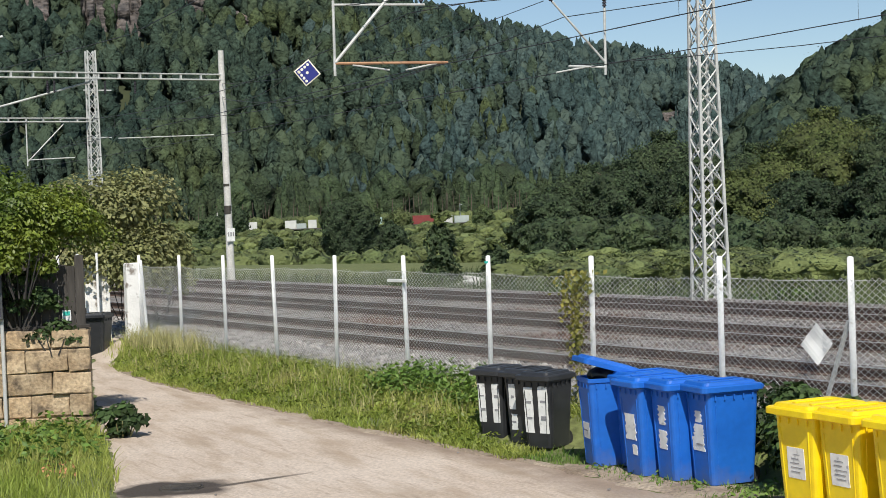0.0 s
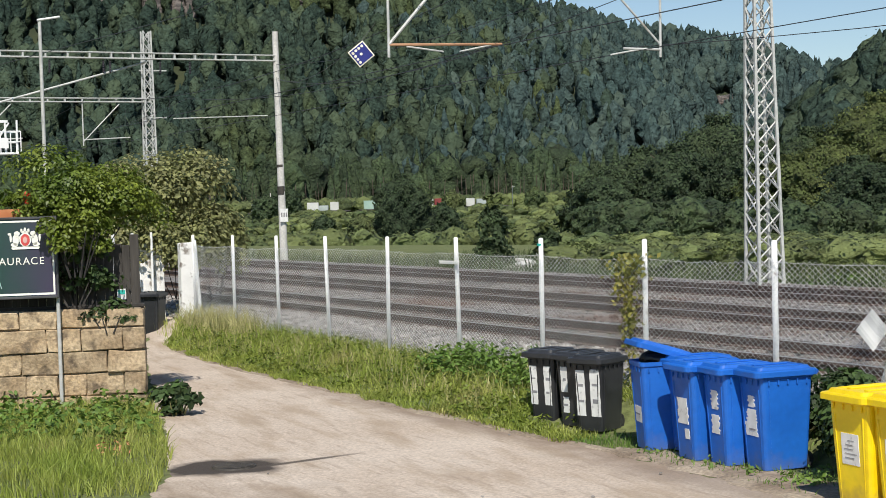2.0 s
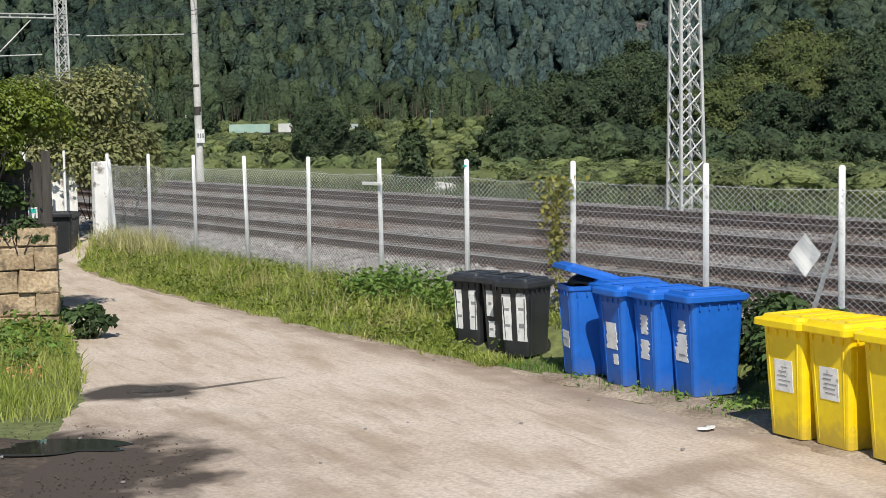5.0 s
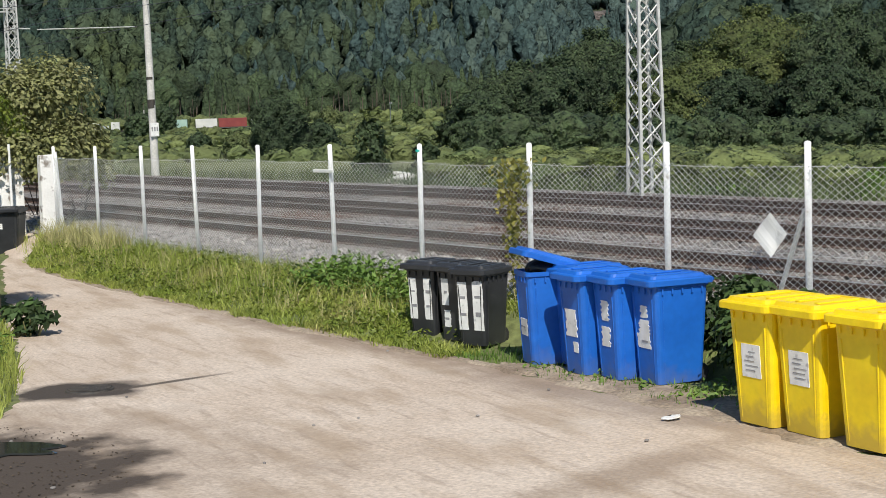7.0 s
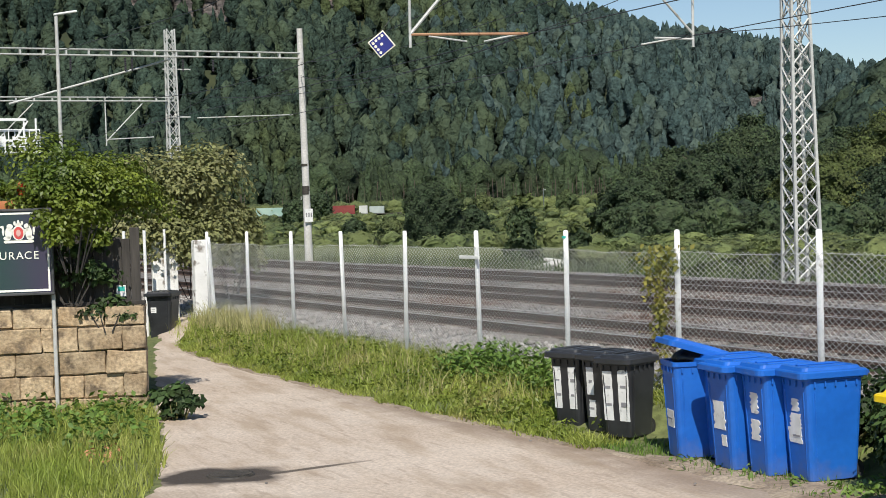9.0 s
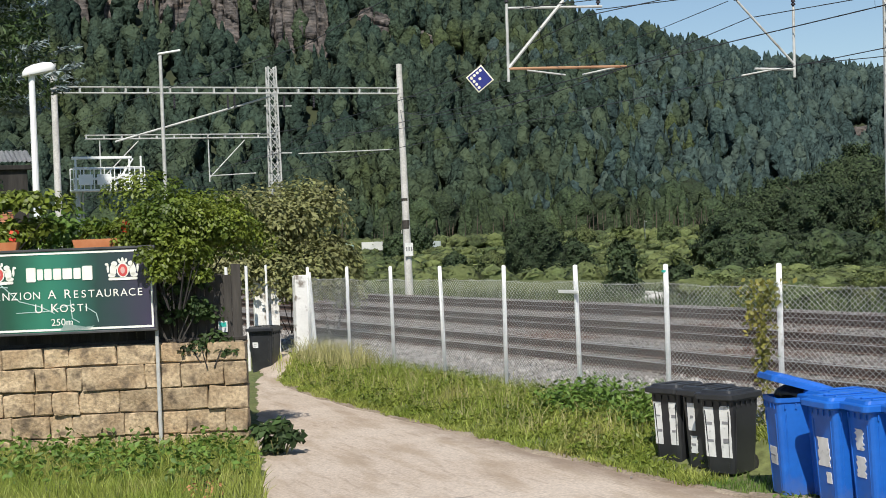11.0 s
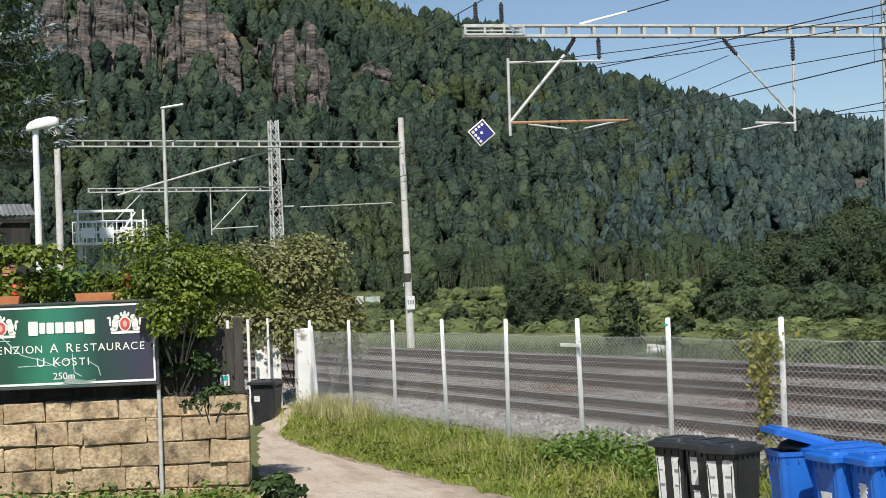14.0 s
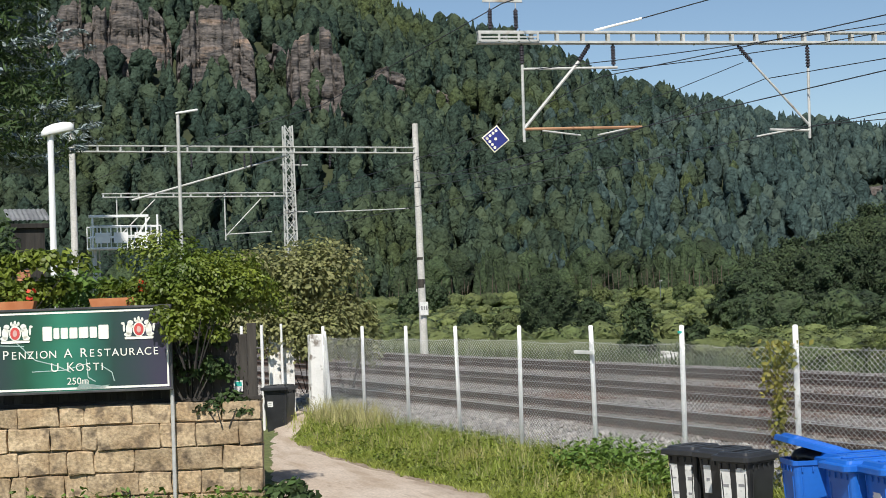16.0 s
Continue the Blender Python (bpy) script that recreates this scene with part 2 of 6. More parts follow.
def mark_lane(m):
    """Damp soil, a dark patch with a thin tail and tan wheel streaks coloured into the lane."""
    nt = m.node_tree
    n, link = nt.nodes, nt.links.new
    bsdf = n["Principled BSDF"]
    col = bsdf.inputs["Base Color"].links[0].from_socket
    pos = n.new("ShaderNodeNewGeometry").outputs["Position"]

    def noise_of(scale, vector, detail=6.0):
        t = n.new("ShaderNodeTexNoise")
        t.inputs["Scale"].default_value, t.inputs["Detail"].default_value = scale, detail
        link(vector, t.inputs["Vector"])
        return t.outputs["Fac"]

    def span(v, a, b, hi=1.0):
        r = n.new("ShaderNodeMapRange")
        r.inputs["From Min"].default_value, r.inputs["From Max"].default_value, r.inputs["To Max"].default_value = a, b, hi
        link(v, r.inputs["Value"])
        return r.outputs["Result"]

    def place(loc, turn, size):
        p = n.new("ShaderNodeMapping")
        p.vector_type = "TEXTURE"
        p.inputs["Location"].default_value, p.inputs["Rotation"].default_value, p.inputs["Scale"].default_value = loc, (0, 0, turn), size
        link(pos, p.inputs["Vector"])
        return p.outputs["Vector"]

    def lay(mask, colour):
        nonlocal col
        x = n.new("ShaderNodeMix")
        x.data_type = "RGBA"
        link(mask, x.inputs["Factor"])
        link(col, x.inputs["A"])
        x.inputs["B"].default_value = (*colour, 1)
        col = x.outputs["Result"]

    lay(span(noise_of(1.0, place((0, 0, 0), -0.12, (0.4, 1.9, 1)), 10.0), 0.48, 0.66, 0.62), (0.33, 0.245, 0.165))
    lay(span(noise_of(1.0, place((3, 0, 0), -0.10, (0.10, 0.7, 1)), 10.0), 0.56, 0.68, 0.4), (0.26, 0.20, 0.15))
    lay(span(noise_of(0.9, pos), 0.60, 0.74, 0.30), (0.58, 0.52, 0.45))
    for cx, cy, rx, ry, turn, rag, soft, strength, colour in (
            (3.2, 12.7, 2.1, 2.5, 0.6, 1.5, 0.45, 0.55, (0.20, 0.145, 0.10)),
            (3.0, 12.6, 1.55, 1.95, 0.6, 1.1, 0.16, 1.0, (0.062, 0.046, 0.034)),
            # dark brown patch round the drain, then its thin tail
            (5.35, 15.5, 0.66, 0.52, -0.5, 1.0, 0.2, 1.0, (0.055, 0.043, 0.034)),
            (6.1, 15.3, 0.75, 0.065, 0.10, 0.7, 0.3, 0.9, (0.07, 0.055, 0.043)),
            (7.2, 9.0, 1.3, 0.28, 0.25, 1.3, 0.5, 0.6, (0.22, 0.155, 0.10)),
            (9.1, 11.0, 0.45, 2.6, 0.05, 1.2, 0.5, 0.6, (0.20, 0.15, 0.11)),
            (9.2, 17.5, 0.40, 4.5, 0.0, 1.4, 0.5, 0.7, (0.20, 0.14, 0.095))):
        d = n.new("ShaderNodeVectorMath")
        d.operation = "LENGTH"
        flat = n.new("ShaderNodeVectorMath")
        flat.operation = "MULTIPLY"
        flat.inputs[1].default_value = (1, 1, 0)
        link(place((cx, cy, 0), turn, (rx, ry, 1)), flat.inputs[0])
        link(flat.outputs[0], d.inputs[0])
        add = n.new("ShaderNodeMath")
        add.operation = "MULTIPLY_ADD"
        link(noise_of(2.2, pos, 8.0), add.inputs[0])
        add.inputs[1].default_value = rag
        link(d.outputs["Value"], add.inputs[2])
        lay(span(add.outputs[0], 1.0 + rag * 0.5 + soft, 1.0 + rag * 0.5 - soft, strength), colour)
    link(col, bsdf.inputs["Base Color"])


mark_lane(M["road"])


# ---- building helpers ----
def mesh_of(bm, name, mat, smooth=False):
    me = bpy.data.meshes.new(name)
    bm.to_mesh(me)
    bm.free()
    me.materials.append(mat)
    if smooth:
        me.shade_smooth()
    return me


def part(name, bm, mat, parent=None, label="", smooth=False):
    """One mesh object under a thing or a part."""
    ob = new(name, mesh_of(bm, name, mat, smooth))
    if parent:
        ob.parent = parent
    if label:
        ob["label"] = label
    return ob


def shared(name, me, parent, m):
    ob = new(name, me)
    ob.parent = parent
    ob.matrix_basis = m
    return ob


def empty(name, m, label, category, group="", kind=""):
    ob = new(name)
    ob.empty_display_size = 0.1
    ob.matrix_basis = m
    return tagged(ob, label, category, group, kind)


def raw(name, verts, faces, mat, label="", category="", kind="", parent=None, smooth=False):
    me = bpy.data.meshes.new(name)
    if isinstance(faces, np.ndarray):
        v, f = np.asarray(verts, np.float32), np.asarray(faces, np.int32)
        me.vertices.add(len(v))
        me.vertices.foreach_set("co", v.ravel())
        me.loops.add(f.size)
        me.loops.foreach_set("vertex_index", f.ravel())
        me.polygons.add(len(f))
        me.polygons.foreach_set("loop_start", np.arange(0, f.size, f.shape[1], dtype=np.int32))
        me.update(calc_edges=True)
    else:
        me.from_pydata(np.asarray(verts).tolist(), [], faces)
    me.materials.append(mat)
    if smooth:
        me.shade_smooth()
    ob = new(name, me)
    if parent:
        ob.parent = parent
    return tagged(ob, label, category, kind=kind)


def box(bm, cx, cy, cz, sx, sy, sz, bevel=0.0, m=None):
    r = bmesh.ops.create_cube(bm, size=1.0)
    vs = r["verts"]
    bmesh.ops.scale(bm, vec=(sx, sy, sz), verts=vs)
    if bevel:
        es = list({e for v in vs for e in v.link_edges})
        r = bmesh.ops.bevel(bm, geom=es, offset=bevel, segments=1, affect="EDGES")
        vs = list({v for f in r["faces"] for v in f.verts} | {v for v in vs if v.is_valid})
    mm = Matrix.Translation((cx, cy, cz))
    if m:
        mm = m @ mm
    bmesh.ops.transform(bm, matrix=mm, verts=vs)
    return vs


def one_box(*a, **k):
    bm = bmesh.new()
    box(bm, *a, **k)
    return bm


def rod(bm, a, b, r=0.02, r2=None, seg=8, caps=True):
    a, b = Vector(a), Vector(b)
    d = b - a
    m = Matrix.Translation((a + b) / 2) @ d.to_track_quat("Z", "Y").to_matrix().to_4x4()
    bmesh.ops.create_cone(bm, cap_ends=caps, segments=seg, radius1=r, radius2=r if r2 is None else r2, depth=d.length, matrix=m)
    return bm


def one_rod(*a, **k):
    return rod(bmesh.new(), *a, **k)


def tube(bm, pts, r, seg=5):
    """One continuous bent tube through the points."""
    pts = [Vector(p) for p in pts]
    rings = []
    for i, p in enumerate(pts):
        d = (pts[min(i + 1, len(pts) - 1)] - pts[max(i - 1, 0)]).normalized()
        q = d.to_track_quat("Z", "Y").to_matrix()
        rings.append([p + q @ Vector((r * math.cos(6.2832 * k / seg), r * math.sin(6.2832 * k / seg), 0)) for k in range(seg)])
    loft(bm, rings)
    return bm


def loft(bm, rings, close_top=True, close_bottom=True):
    rows = [[bm.verts.new(p) for p in ring] for ring in rings]
    n = len(rows[0])
    for lo, hi in zip(rows, rows[1:]):
        for i in range(n):
            bm.faces.new((lo[i], lo[(i + 1) % n], hi[(i + 1) % n], hi[i]))
    if close_bottom:
        bm.faces.new(rows[0][::-1])
    if close_top:
        bm.faces.new(rows[-1])
    return rows


def rounded(w, d, z, r, cy=0.0, n=3):
    """A rounded rectangle, counter-clockwise from above."""
    out = []
    for k, (sx, sy) in enumerate(((1, 1), (-1, 1), (-1, -1), (1, -1))):
        for i in range(n + 1):
            a = math.pi / 2 * (k + i / n)
            out.append((sx * (w / 2 - r) + r * math.cos(a), cy + sy * (d / 2 - r) + r * math.sin(a), z))
    return out


def cards(centres, normals, length, width, rng, fold=0.25):
    """Leaf-like rhombs at the centres, roughly facing along the normals: vertices and faces."""
    n = len(centres)
    nor = normals / (np.linalg.norm(normals, axis=1, keepdims=True) + 1e-9)
    side = np.cross(nor, rng.normal(size=(n, 3)))
    side /= np.linalg.norm(side, axis=1, keepdims=True) + 1e-9
    up = np.cross(nor, side)
    ln = (np.asarray(length) * rng.uniform(0.7, 1.3, n))[:, None] / 2
    wd = (np.asarray(width) * rng.uniform(0.7, 1.3, n))[:, None] / 2
    v = np.stack([centres - up * ln, centres + side * wd + nor * wd * fold, centres + up * ln, centres - side * wd + nor * wd * fold], 1)
    base = 4 * np.arange(n)[:, None]
    f = np.concatenate([base + [0, 1, 2], base + [0, 2, 3]], 0)
    return v.reshape(-1, 3), f


def ring_faces(rings, seg):
    """Triangles of a closed body of stacked rings."""
    f = []
    for j in range(rings - 1):
        for i in range(seg):
            a, b = j * seg + i, j * seg + (i + 1) % seg
            f += [(a, b, b + seg), (a, b + seg, a + seg)]
    top = (rings - 1) * seg
    f += [(0, i + 1, i) for i in range(1, seg - 1)] + [(top, top + i, top + i + 1) for i in range(1, seg - 1)]
    return np.array(f)


def crown_points(rng, n, centre, radii, shell=0.55, lumps=9, lump=0.5, jitter=0.45):
    """Points and outward normals of an uneven crown made of lumps."""
    c = np.array(centre, float)
    radii = np.array(radii, float)
    d = rng.normal(size=(lumps, 3))
    d /= np.linalg.norm(d, axis=1, keepdims=True)
    hubs = d * rng.uniform(0.35, 0.75, (lumps, 1))
    size = rng.uniform(0.6, 1.2, lumps) * lump
    k = rng.integers(0, lumps, n)
    q = rng.normal(size=(n, 3))
    q /= np.linalg.norm(q, axis=1, keepdims=True)
    q[:, 2] = np.where(q[:, 2] < -0.3, -q[:, 2], q[:, 2])
    p = hubs[k] + q * (size[k] * rng.uniform(shell, 1.0, n) ** 0.5)[:, None]
    return c + p * radii, q + jitter * rng.normal(size=(n, 3)) + np.array([0, 0, 0.3])


# ---- the lie of the land ----
VIEW = np.array([0.47, 0.883])
FENCE_X, EYE_X, EYE_Y = 11.05, 0.0, 0.0


def step(a, b, x):
    s = np.clip((np.asarray(x, float) - a) / (b - a), 0, 1)
    return s * s * (3 - 2 * s)


def land(x, y):
    """Height of the ground: road level, verge, railway formation, meadow, river channel, far bank."""
    x, y = np.asarray(x, float), np.asarray(y, float)
    v = x * VIEW[0] + y * VIEW[1]
    start = 10.45 - 1.2 * step(14.8, 16.6, y)
    z = 0.36 * step(0.0, 1.0, (x - start) / (10.98 - start))
    z = z - 0.8 * step(26.5, 34, x) - 1.6 * step(34, 110, x)
    z = np.where(v > 150, z + step(150, 205, v) * (-5.0 - z), z)
    far = -5.0 + 5.2 * step(270, 455, v) + 0.6 * step(455, 480, v)
    z = np.where(v > 260, far, z)
    return z


# ---- ground, road, railway formation ----
def axis(*runs):
    return np.unique(np.concatenate([np.linspace(a, b, n) for a, b, n in runs]).round(3))


def sheet(name, xs, ys, height, mat, label, category="", smooth=True):
    gx, gy = np.meshgrid(xs, ys, indexing="ij")
    v = np.stack([gx, gy, height(gx, gy)], -1).reshape(-1, 3)
    i, j = np.meshgrid(np.arange(len(xs) - 1), np.arange(len(ys) - 1), indexing="ij")
    a = (i * len(ys) + j).ravel()
    f = np.stack([a, a + len(ys), a + len(ys) + 1, a + 1], 1)
    return raw(name, v, f, mat, label, category, "structure", smooth=smooth)


def ground_height(x, y):
    d = np.hypot(x, y)
    bump = 0.02 * np.sin(2.1 * x + 1.3 * y) * np.sin(1.7 * y - 0.8 * x) * step(9.4, 10, x) * (1 - step(11, 12, x))
    return land(x, y) + bump - 0.015


ground = sheet("ground", axis((-3000, -60, 12), (-60, 0, 10), (0, 9, 12), (9, 12, 20), (12, 30, 20), (30, 300, 46), (300, 3500, 20)),
               axis((-2000, -60, 8), (-60, 0, 8), (0, 40, 60), (40, 120, 20), (120, 700, 80), (700, 4000, 12)),
               ground_height, M["turf"], "green turf running down to the river meadows", "ground")

ROAD_LEFT = [(-25, -7.0), (6, 2.2), (10.7, 2.2), (12.6, 3.2), (14.7, 4.35), (16.5, 5.1), (19.5, 5.9), (22.7, 6.75), (26, 7.8), (30, 8.9), (34, 10.2), (60, 16)]
ROAD_RIGHT = [(-25, 8.6), (6, 9.0), (10, 9.2), (13.6, 9.35), (15.2, 9.2), (19, 9.15), (23.4, 9.2), (27, 9.25), (30.7, 9.55), (33, 10.6), (60, 17.5)]


def road_edge(rows, y):
    return np.interp(y, [r[0] for r in rows], [r[1] for r in rows])


def make_road():
    ys = np.concatenate([np.linspace(-25, 8, 34), np.linspace(8.1, 36, 280)])
    rng = np.random.default_rng(4)
    verts, faces, n = [], [], 16
    wob = np.convolve(rng.normal(size=len(ys) + 8), np.ones(9) / 9, "valid")
    wob2 = np.convolve(rng.normal(size=len(ys) + 4), np.ones(5) / 5, "valid")
    for k, y in enumerate(ys):
        a = road_edge(ROAD_LEFT, y) + 0.10 * wob2[k]
        b = road_edge(ROAD_RIGHT, y) + 0.16 * wob[k] + 0.05 * wob2[k]
        for i in range(n + 1):
            x = a + (b - a) * i / n
            edge = min(i, n - i) == 0
            verts.append((x, y, float(land(x, y)) + (-0.008 if edge else 0.004 + 0.012 * math.sin(math.pi * i / n))))
    for k in range(len(ys) - 1):
        for i in range(n):
            p = k * (n + 1) + i
            faces.append((p, p + 1, p + n + 2, p + n + 1))
    raw("road", verts, faces, M["road"], "pale worn asphalt lane with sandy stains", "road", "structure", smooth=True)


make_road()


def blob(name, cx, cy, rx, ry, z, mat, label, category, kind, seed, turn=0.0, n=64, rough=0.25):
    """A flat patch with an uneven outline."""
    rng = np.random.default_rng(seed)
    ph = rng.uniform(0, 6.28, 7)
    bm = bmesh.new()
    ring = []
    for i in range(n):
        a = 2 * math.pi * i / n
        k = 1 + rough * sum(math.sin((j + 2) * a + ph[j]) / (j + 1.5) for j in range(7)) + 0.06 * rough * rng.normal() * (n > 80)
        x, y = rx * k * math.cos(a), ry * k * math.sin(a)
        c, s = math.cos(turn), math.sin(turn)
        ring.append(bm.verts.new((cx + c * x - s * y, cy + s * x + c * y, z)))
    inner = [bm.verts.new((cx + 0.93 * (v.co.x - cx), cy + 0.93 * (v.co.y - cy), z)) for v in ring]
    bm.faces.new(inner)
    for i in range(n):
        bm.faces.new((ring[i], ring[(i + 1) % n], inner[(i + 1) % n], inner[i]))
        ring[i].co.z = z - 0.012
    bmesh.ops.triangulate(bm, faces=bm.faces[:])
    ob = part(name, bm, mat)
    return tagged(ob, label, category, kind=kind)


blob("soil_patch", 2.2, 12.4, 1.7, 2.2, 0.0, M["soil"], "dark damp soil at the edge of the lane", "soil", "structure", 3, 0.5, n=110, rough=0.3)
blob("puddle", 3.75, 13.1, 0.62, 0.30, 0.028, M["water"], "shallow muddy puddle in dark soil", "puddle", "structure", 9, -0.6, rough=0.3)

def draped_strip(name, centre, y0, y1, half, mat, label, seed, lift=0.012):
    """A ragged strip that lies on the land beside the lane."""
    rng = np.random.default_rng(seed)
    ys = np.arange(y0, y1, 0.08)
    a = np.convolve(rng.normal(size=len(ys) + 8), np.ones(9) / 5, "valid")
    b = np.convolve(rng.normal(size=len(ys) + 4), np.ones(5) / 4, "valid")
    verts, faces, n = [], [], 6
    for k, y in enumerate(ys):
        c, end = float(centre(y)), min(1.0, 2.0 * min(y - y0, y1 - y) + 0.02)
        x0, x1 = c - half * end * (1 + 0.45 * a[k]), c + half * end * (1 + 0.45 * b[k])
        for i in range(n + 1):
            x = x0 + (x1 - x0) * i / n
            verts.append((x, y, float(land(x, y)) + (lift if 0 < i < n else -0.012)))
    for k in range(len(ys) - 1):
        for i in range(n):
            p = k * (n + 1) + i
            faces.append((p, p + 1, p + n + 2, p + n + 1))
    raw(name, verts, faces, mat, label, "soil", "structure", smooth=True)


draped_strip("bare_earth", lambda y: road_edge(ROAD_RIGHT, y) + 0.02, 13.0, 30.0, 0.10, M["bare"], "trodden earth along the lane's edge", 31)
draped_strip("bare_earth_by_bins", lambda y: 9.5 + 0 * y, 7.0, 13.9, 0.42, M["bare"], "trodden earth round the bins", 32, 0.014)

def crumbs():
    """Clods and grit in and round the damp soil."""
    rng = np.random.default_rng(44)
    n = 700
    a, k = rng.uniform(0, 6.28, n), np.sqrt(rng.uniform(0.05, 0.8, n))
    x, y = 3.1 + 1.75 * k * np.cos(a + 0.3), 12.6 + 2.2 * k * np.sin(a + 0.3)
    r = rng.uniform(0.005, 0.016, n)
    base = np.array([(1, 0, 0), (-1, 0, 0), (0, 1, 0), (0, -1, 0), (0, 0, 0.6), (0, 0, -0.6)], float)
    v = base[None] * r[:, None, None] * rng.uniform(0.5, 1.3, (n, 6, 1)) + np.stack([x, y, 0.02 + 0 * x], -1)[:, None]
    f = np.array([(0, 2, 4), (2, 1, 4), (1, 3, 4), (3, 0, 4), (2, 0, 5), (1, 2, 5), (3, 1, 5), (0, 3, 5)])
    raw("soil_crumbs", v.reshape(-1, 3), (f[None] + 6 * np.arange(n)[:, None, None]).reshape(-1, 3), M["soil"], "dark clods and grit scattered on the lane's edge", "soil", "stuff")


crumbs()


def drain_cover():
    e = empty("drain_cover", pose(5.45, 15.45, 0.012, 0, 0, -40), "round cast-iron drain cover set in the lane", "drain cover")
    bm = bmesh.new()
    bmesh.ops.create_cone(bm, cap_ends=True, segments=28, radius1=0.25, radius2=0.24, depth=0.02, matrix=Matrix.Translation((0, 0, 0.006)))
    part("rim", bm, M["iron"], e)
    for i in range(7):
        y = -0.165 + 0.055 * i
        w = 2 * math.sqrt(0.22 ** 2 - y * y)
        part("grate_bar", one_box(0, y, 0.02, w, 0.03, 0.012, 0.003), M["iron"], e)


drain_cover()


def make_formation():
    """The railway's ballast bed with its shoulder, and pale gravel beside the fence."""
    xs = axis((11.0, 15.2, 9), (15.2, 26.4, 24))
    ys = axis((-60, 0, 12), (0, 60, 60), (60, 260, 30))

    def bed(x, y):
        z = 0.37 + 0.15 * step(11.4, 13, x)
        for c in (14.0, 18.3, 22.8):
            z = z - 0.10 * step(1.5, 1.2, abs(x - c)) * 0.6
        return np.where(x > 26.2, land(x, y) - 0.1, z + 0.012 * np.sin(3 * x + y) * np.sin(2.3 * y))

    sheet("track_bed", axis((12.6, 26.4, 40)), ys, bed, M["ballast"], "brown-grey ballast bed under the railway tracks", "track bed", False)
    sheet("gravel_strip", axis((11.0, 12.7, 8)), ys, lambda x, y: bed(x, y) + 0.004, M["pale_gravel"], "pale grey gravel strip beside the railway", "gravel", False)
    rng = np.random.default_rng(8)
    n = 7000
    x, y = rng.uniform(11.1, 14, n), rng.uniform(7, 45, n)
    r = rng.uniform(0.025, 0.065, n)
    base = np.array([(1, 0, 0), (-1, 0, 0), (0, 1, 0), (0, -1, 0), (0, 0, 1), (0, 0, -1)], float)
    v = base[None] * r[:, None, None] * rng.uniform(0.6, 1.2, (n, 6, 1))
    v = v + np.stack([x, y, bed(x, y) + r * 0.3], -1)[:, None]
    f = np.array([(0, 2, 4), (2, 1, 4), (1, 3, 4), (3, 0, 4), (2, 0, 5), (1, 2, 5), (3, 1, 5), (0, 3, 5)])
    m = 12000
    x2, y2, r2 = rng.uniform(12.6, 25.5, m), rng.uniform(8, 48, m), rng.uniform(0.03, 0.06, m)
    f = np.array([(0, 2, 4), (2, 1, 4), (1, 3, 4), (3, 0, 4), (2, 0, 5), (1, 2, 5), (3, 1, 5), (0, 3, 5)])
    v2 = base[None] * r2[:, None, None] * rng.uniform(0.6, 1.2, (m, 6, 1)) + np.stack([x2, y2, bed(x2, y2) + r2 * 0.3], -1)[:, None]
    raw("ballast_stones", v2.reshape(-1, 3), (f[None] + 6 * np.arange(m)[:, None, None]).reshape(-1, 3), M["ballast"], "brown ballast stones between the rails", "gravel", "stuff")
    raw("loose_gravel", v.reshape(-1, 3), (f[None] + 6 * np.arange(n)[:, None, None]).reshape(-1, 3), M["gravel_stone"],
        "loose pale gravel stones beside the tracks", "gravel", "stuff")


make_formation()


def railway_track(cx, label):
    e = empty("railway_track", pose(cx, 0, 0.44), label, "railway track", "tracks of the railway")
    prof = [(-0.07, 0), (0.07, 0), (0.07, 0.012), (0.012, 0.03), (0.012, 0.115), (0.036, 0.125), (0.036, 0.158), (-0.036, 0.158), (-0.036, 0.125), (-0.012, 0.115), (-0.012, 0.03), (-0.07, 0.012)]
    bm = bmesh.new()
    loft(bm, [[(x, y, z) for x, z in prof] for y in (-60, 40, 140, 250)])
    me = mesh_of(bm, "rail", M["rail"])
    bm = one_box(0, 95, 0.161, 0.05, 310, 0.006)
    head = mesh_of(bm, "running_surface", M["rail_top"])
    for s in (-0.75, 0.75):
        r = shared("rail", me, e, pose(s, 0, 0.06))
        shared("running_surface", head, r, pose(0, 0, 0))
    bm = bmesh.new()
    loft(bm, [rounded(2.5, 0.28, 0, 0.02, n=1), rounded(2.5, 0.27, 0.05, 0.02, n=1), rounded(2.44, 0.22, 0.085, 0.02, n=1)])
    sl = mesh_of(bm, "sleeper", M["sleeper"])
    for k in range(130):
        shared("sleeper", sl, e, pose(0, 6 + 0.61 * k, -0.02, 0, 0, 0.6 * math.sin(k * 7.3)))


e_tr = empty("cable_trough", pose(25.35, 0, 0.5), "pale concrete cable trough beside the far track", "trough")
for k in range(34):
    part("trough_cover", one_box(0, -20 + 4.0 * k, -0.03, 0.26, 3.96, 0.08, 0.01), M["concrete"], e_tr)
railway_track(14.0, "railway siding with rusty rails on concrete sleepers")
railway_track(18.3, "railway track with rusty rails on concrete sleepers")
railway_track(22.8, "railway track with rusty rails on concrete sleepers")

# river
bm = bmesh.new()
U = np.array([VIEW[1], -VIEW[0]])
for u, v in ((-900, 150), (900, 150), (900, 300), (-900, 300)):
    p = VIEW * v + U * u
    bm.verts.new((p[0], p[1], -4.2))
bm.faces.new(bm.verts[:])
tagged(part("river", bm, M["river"]), "smooth grey-green river between meadows", "river", kind="structure")


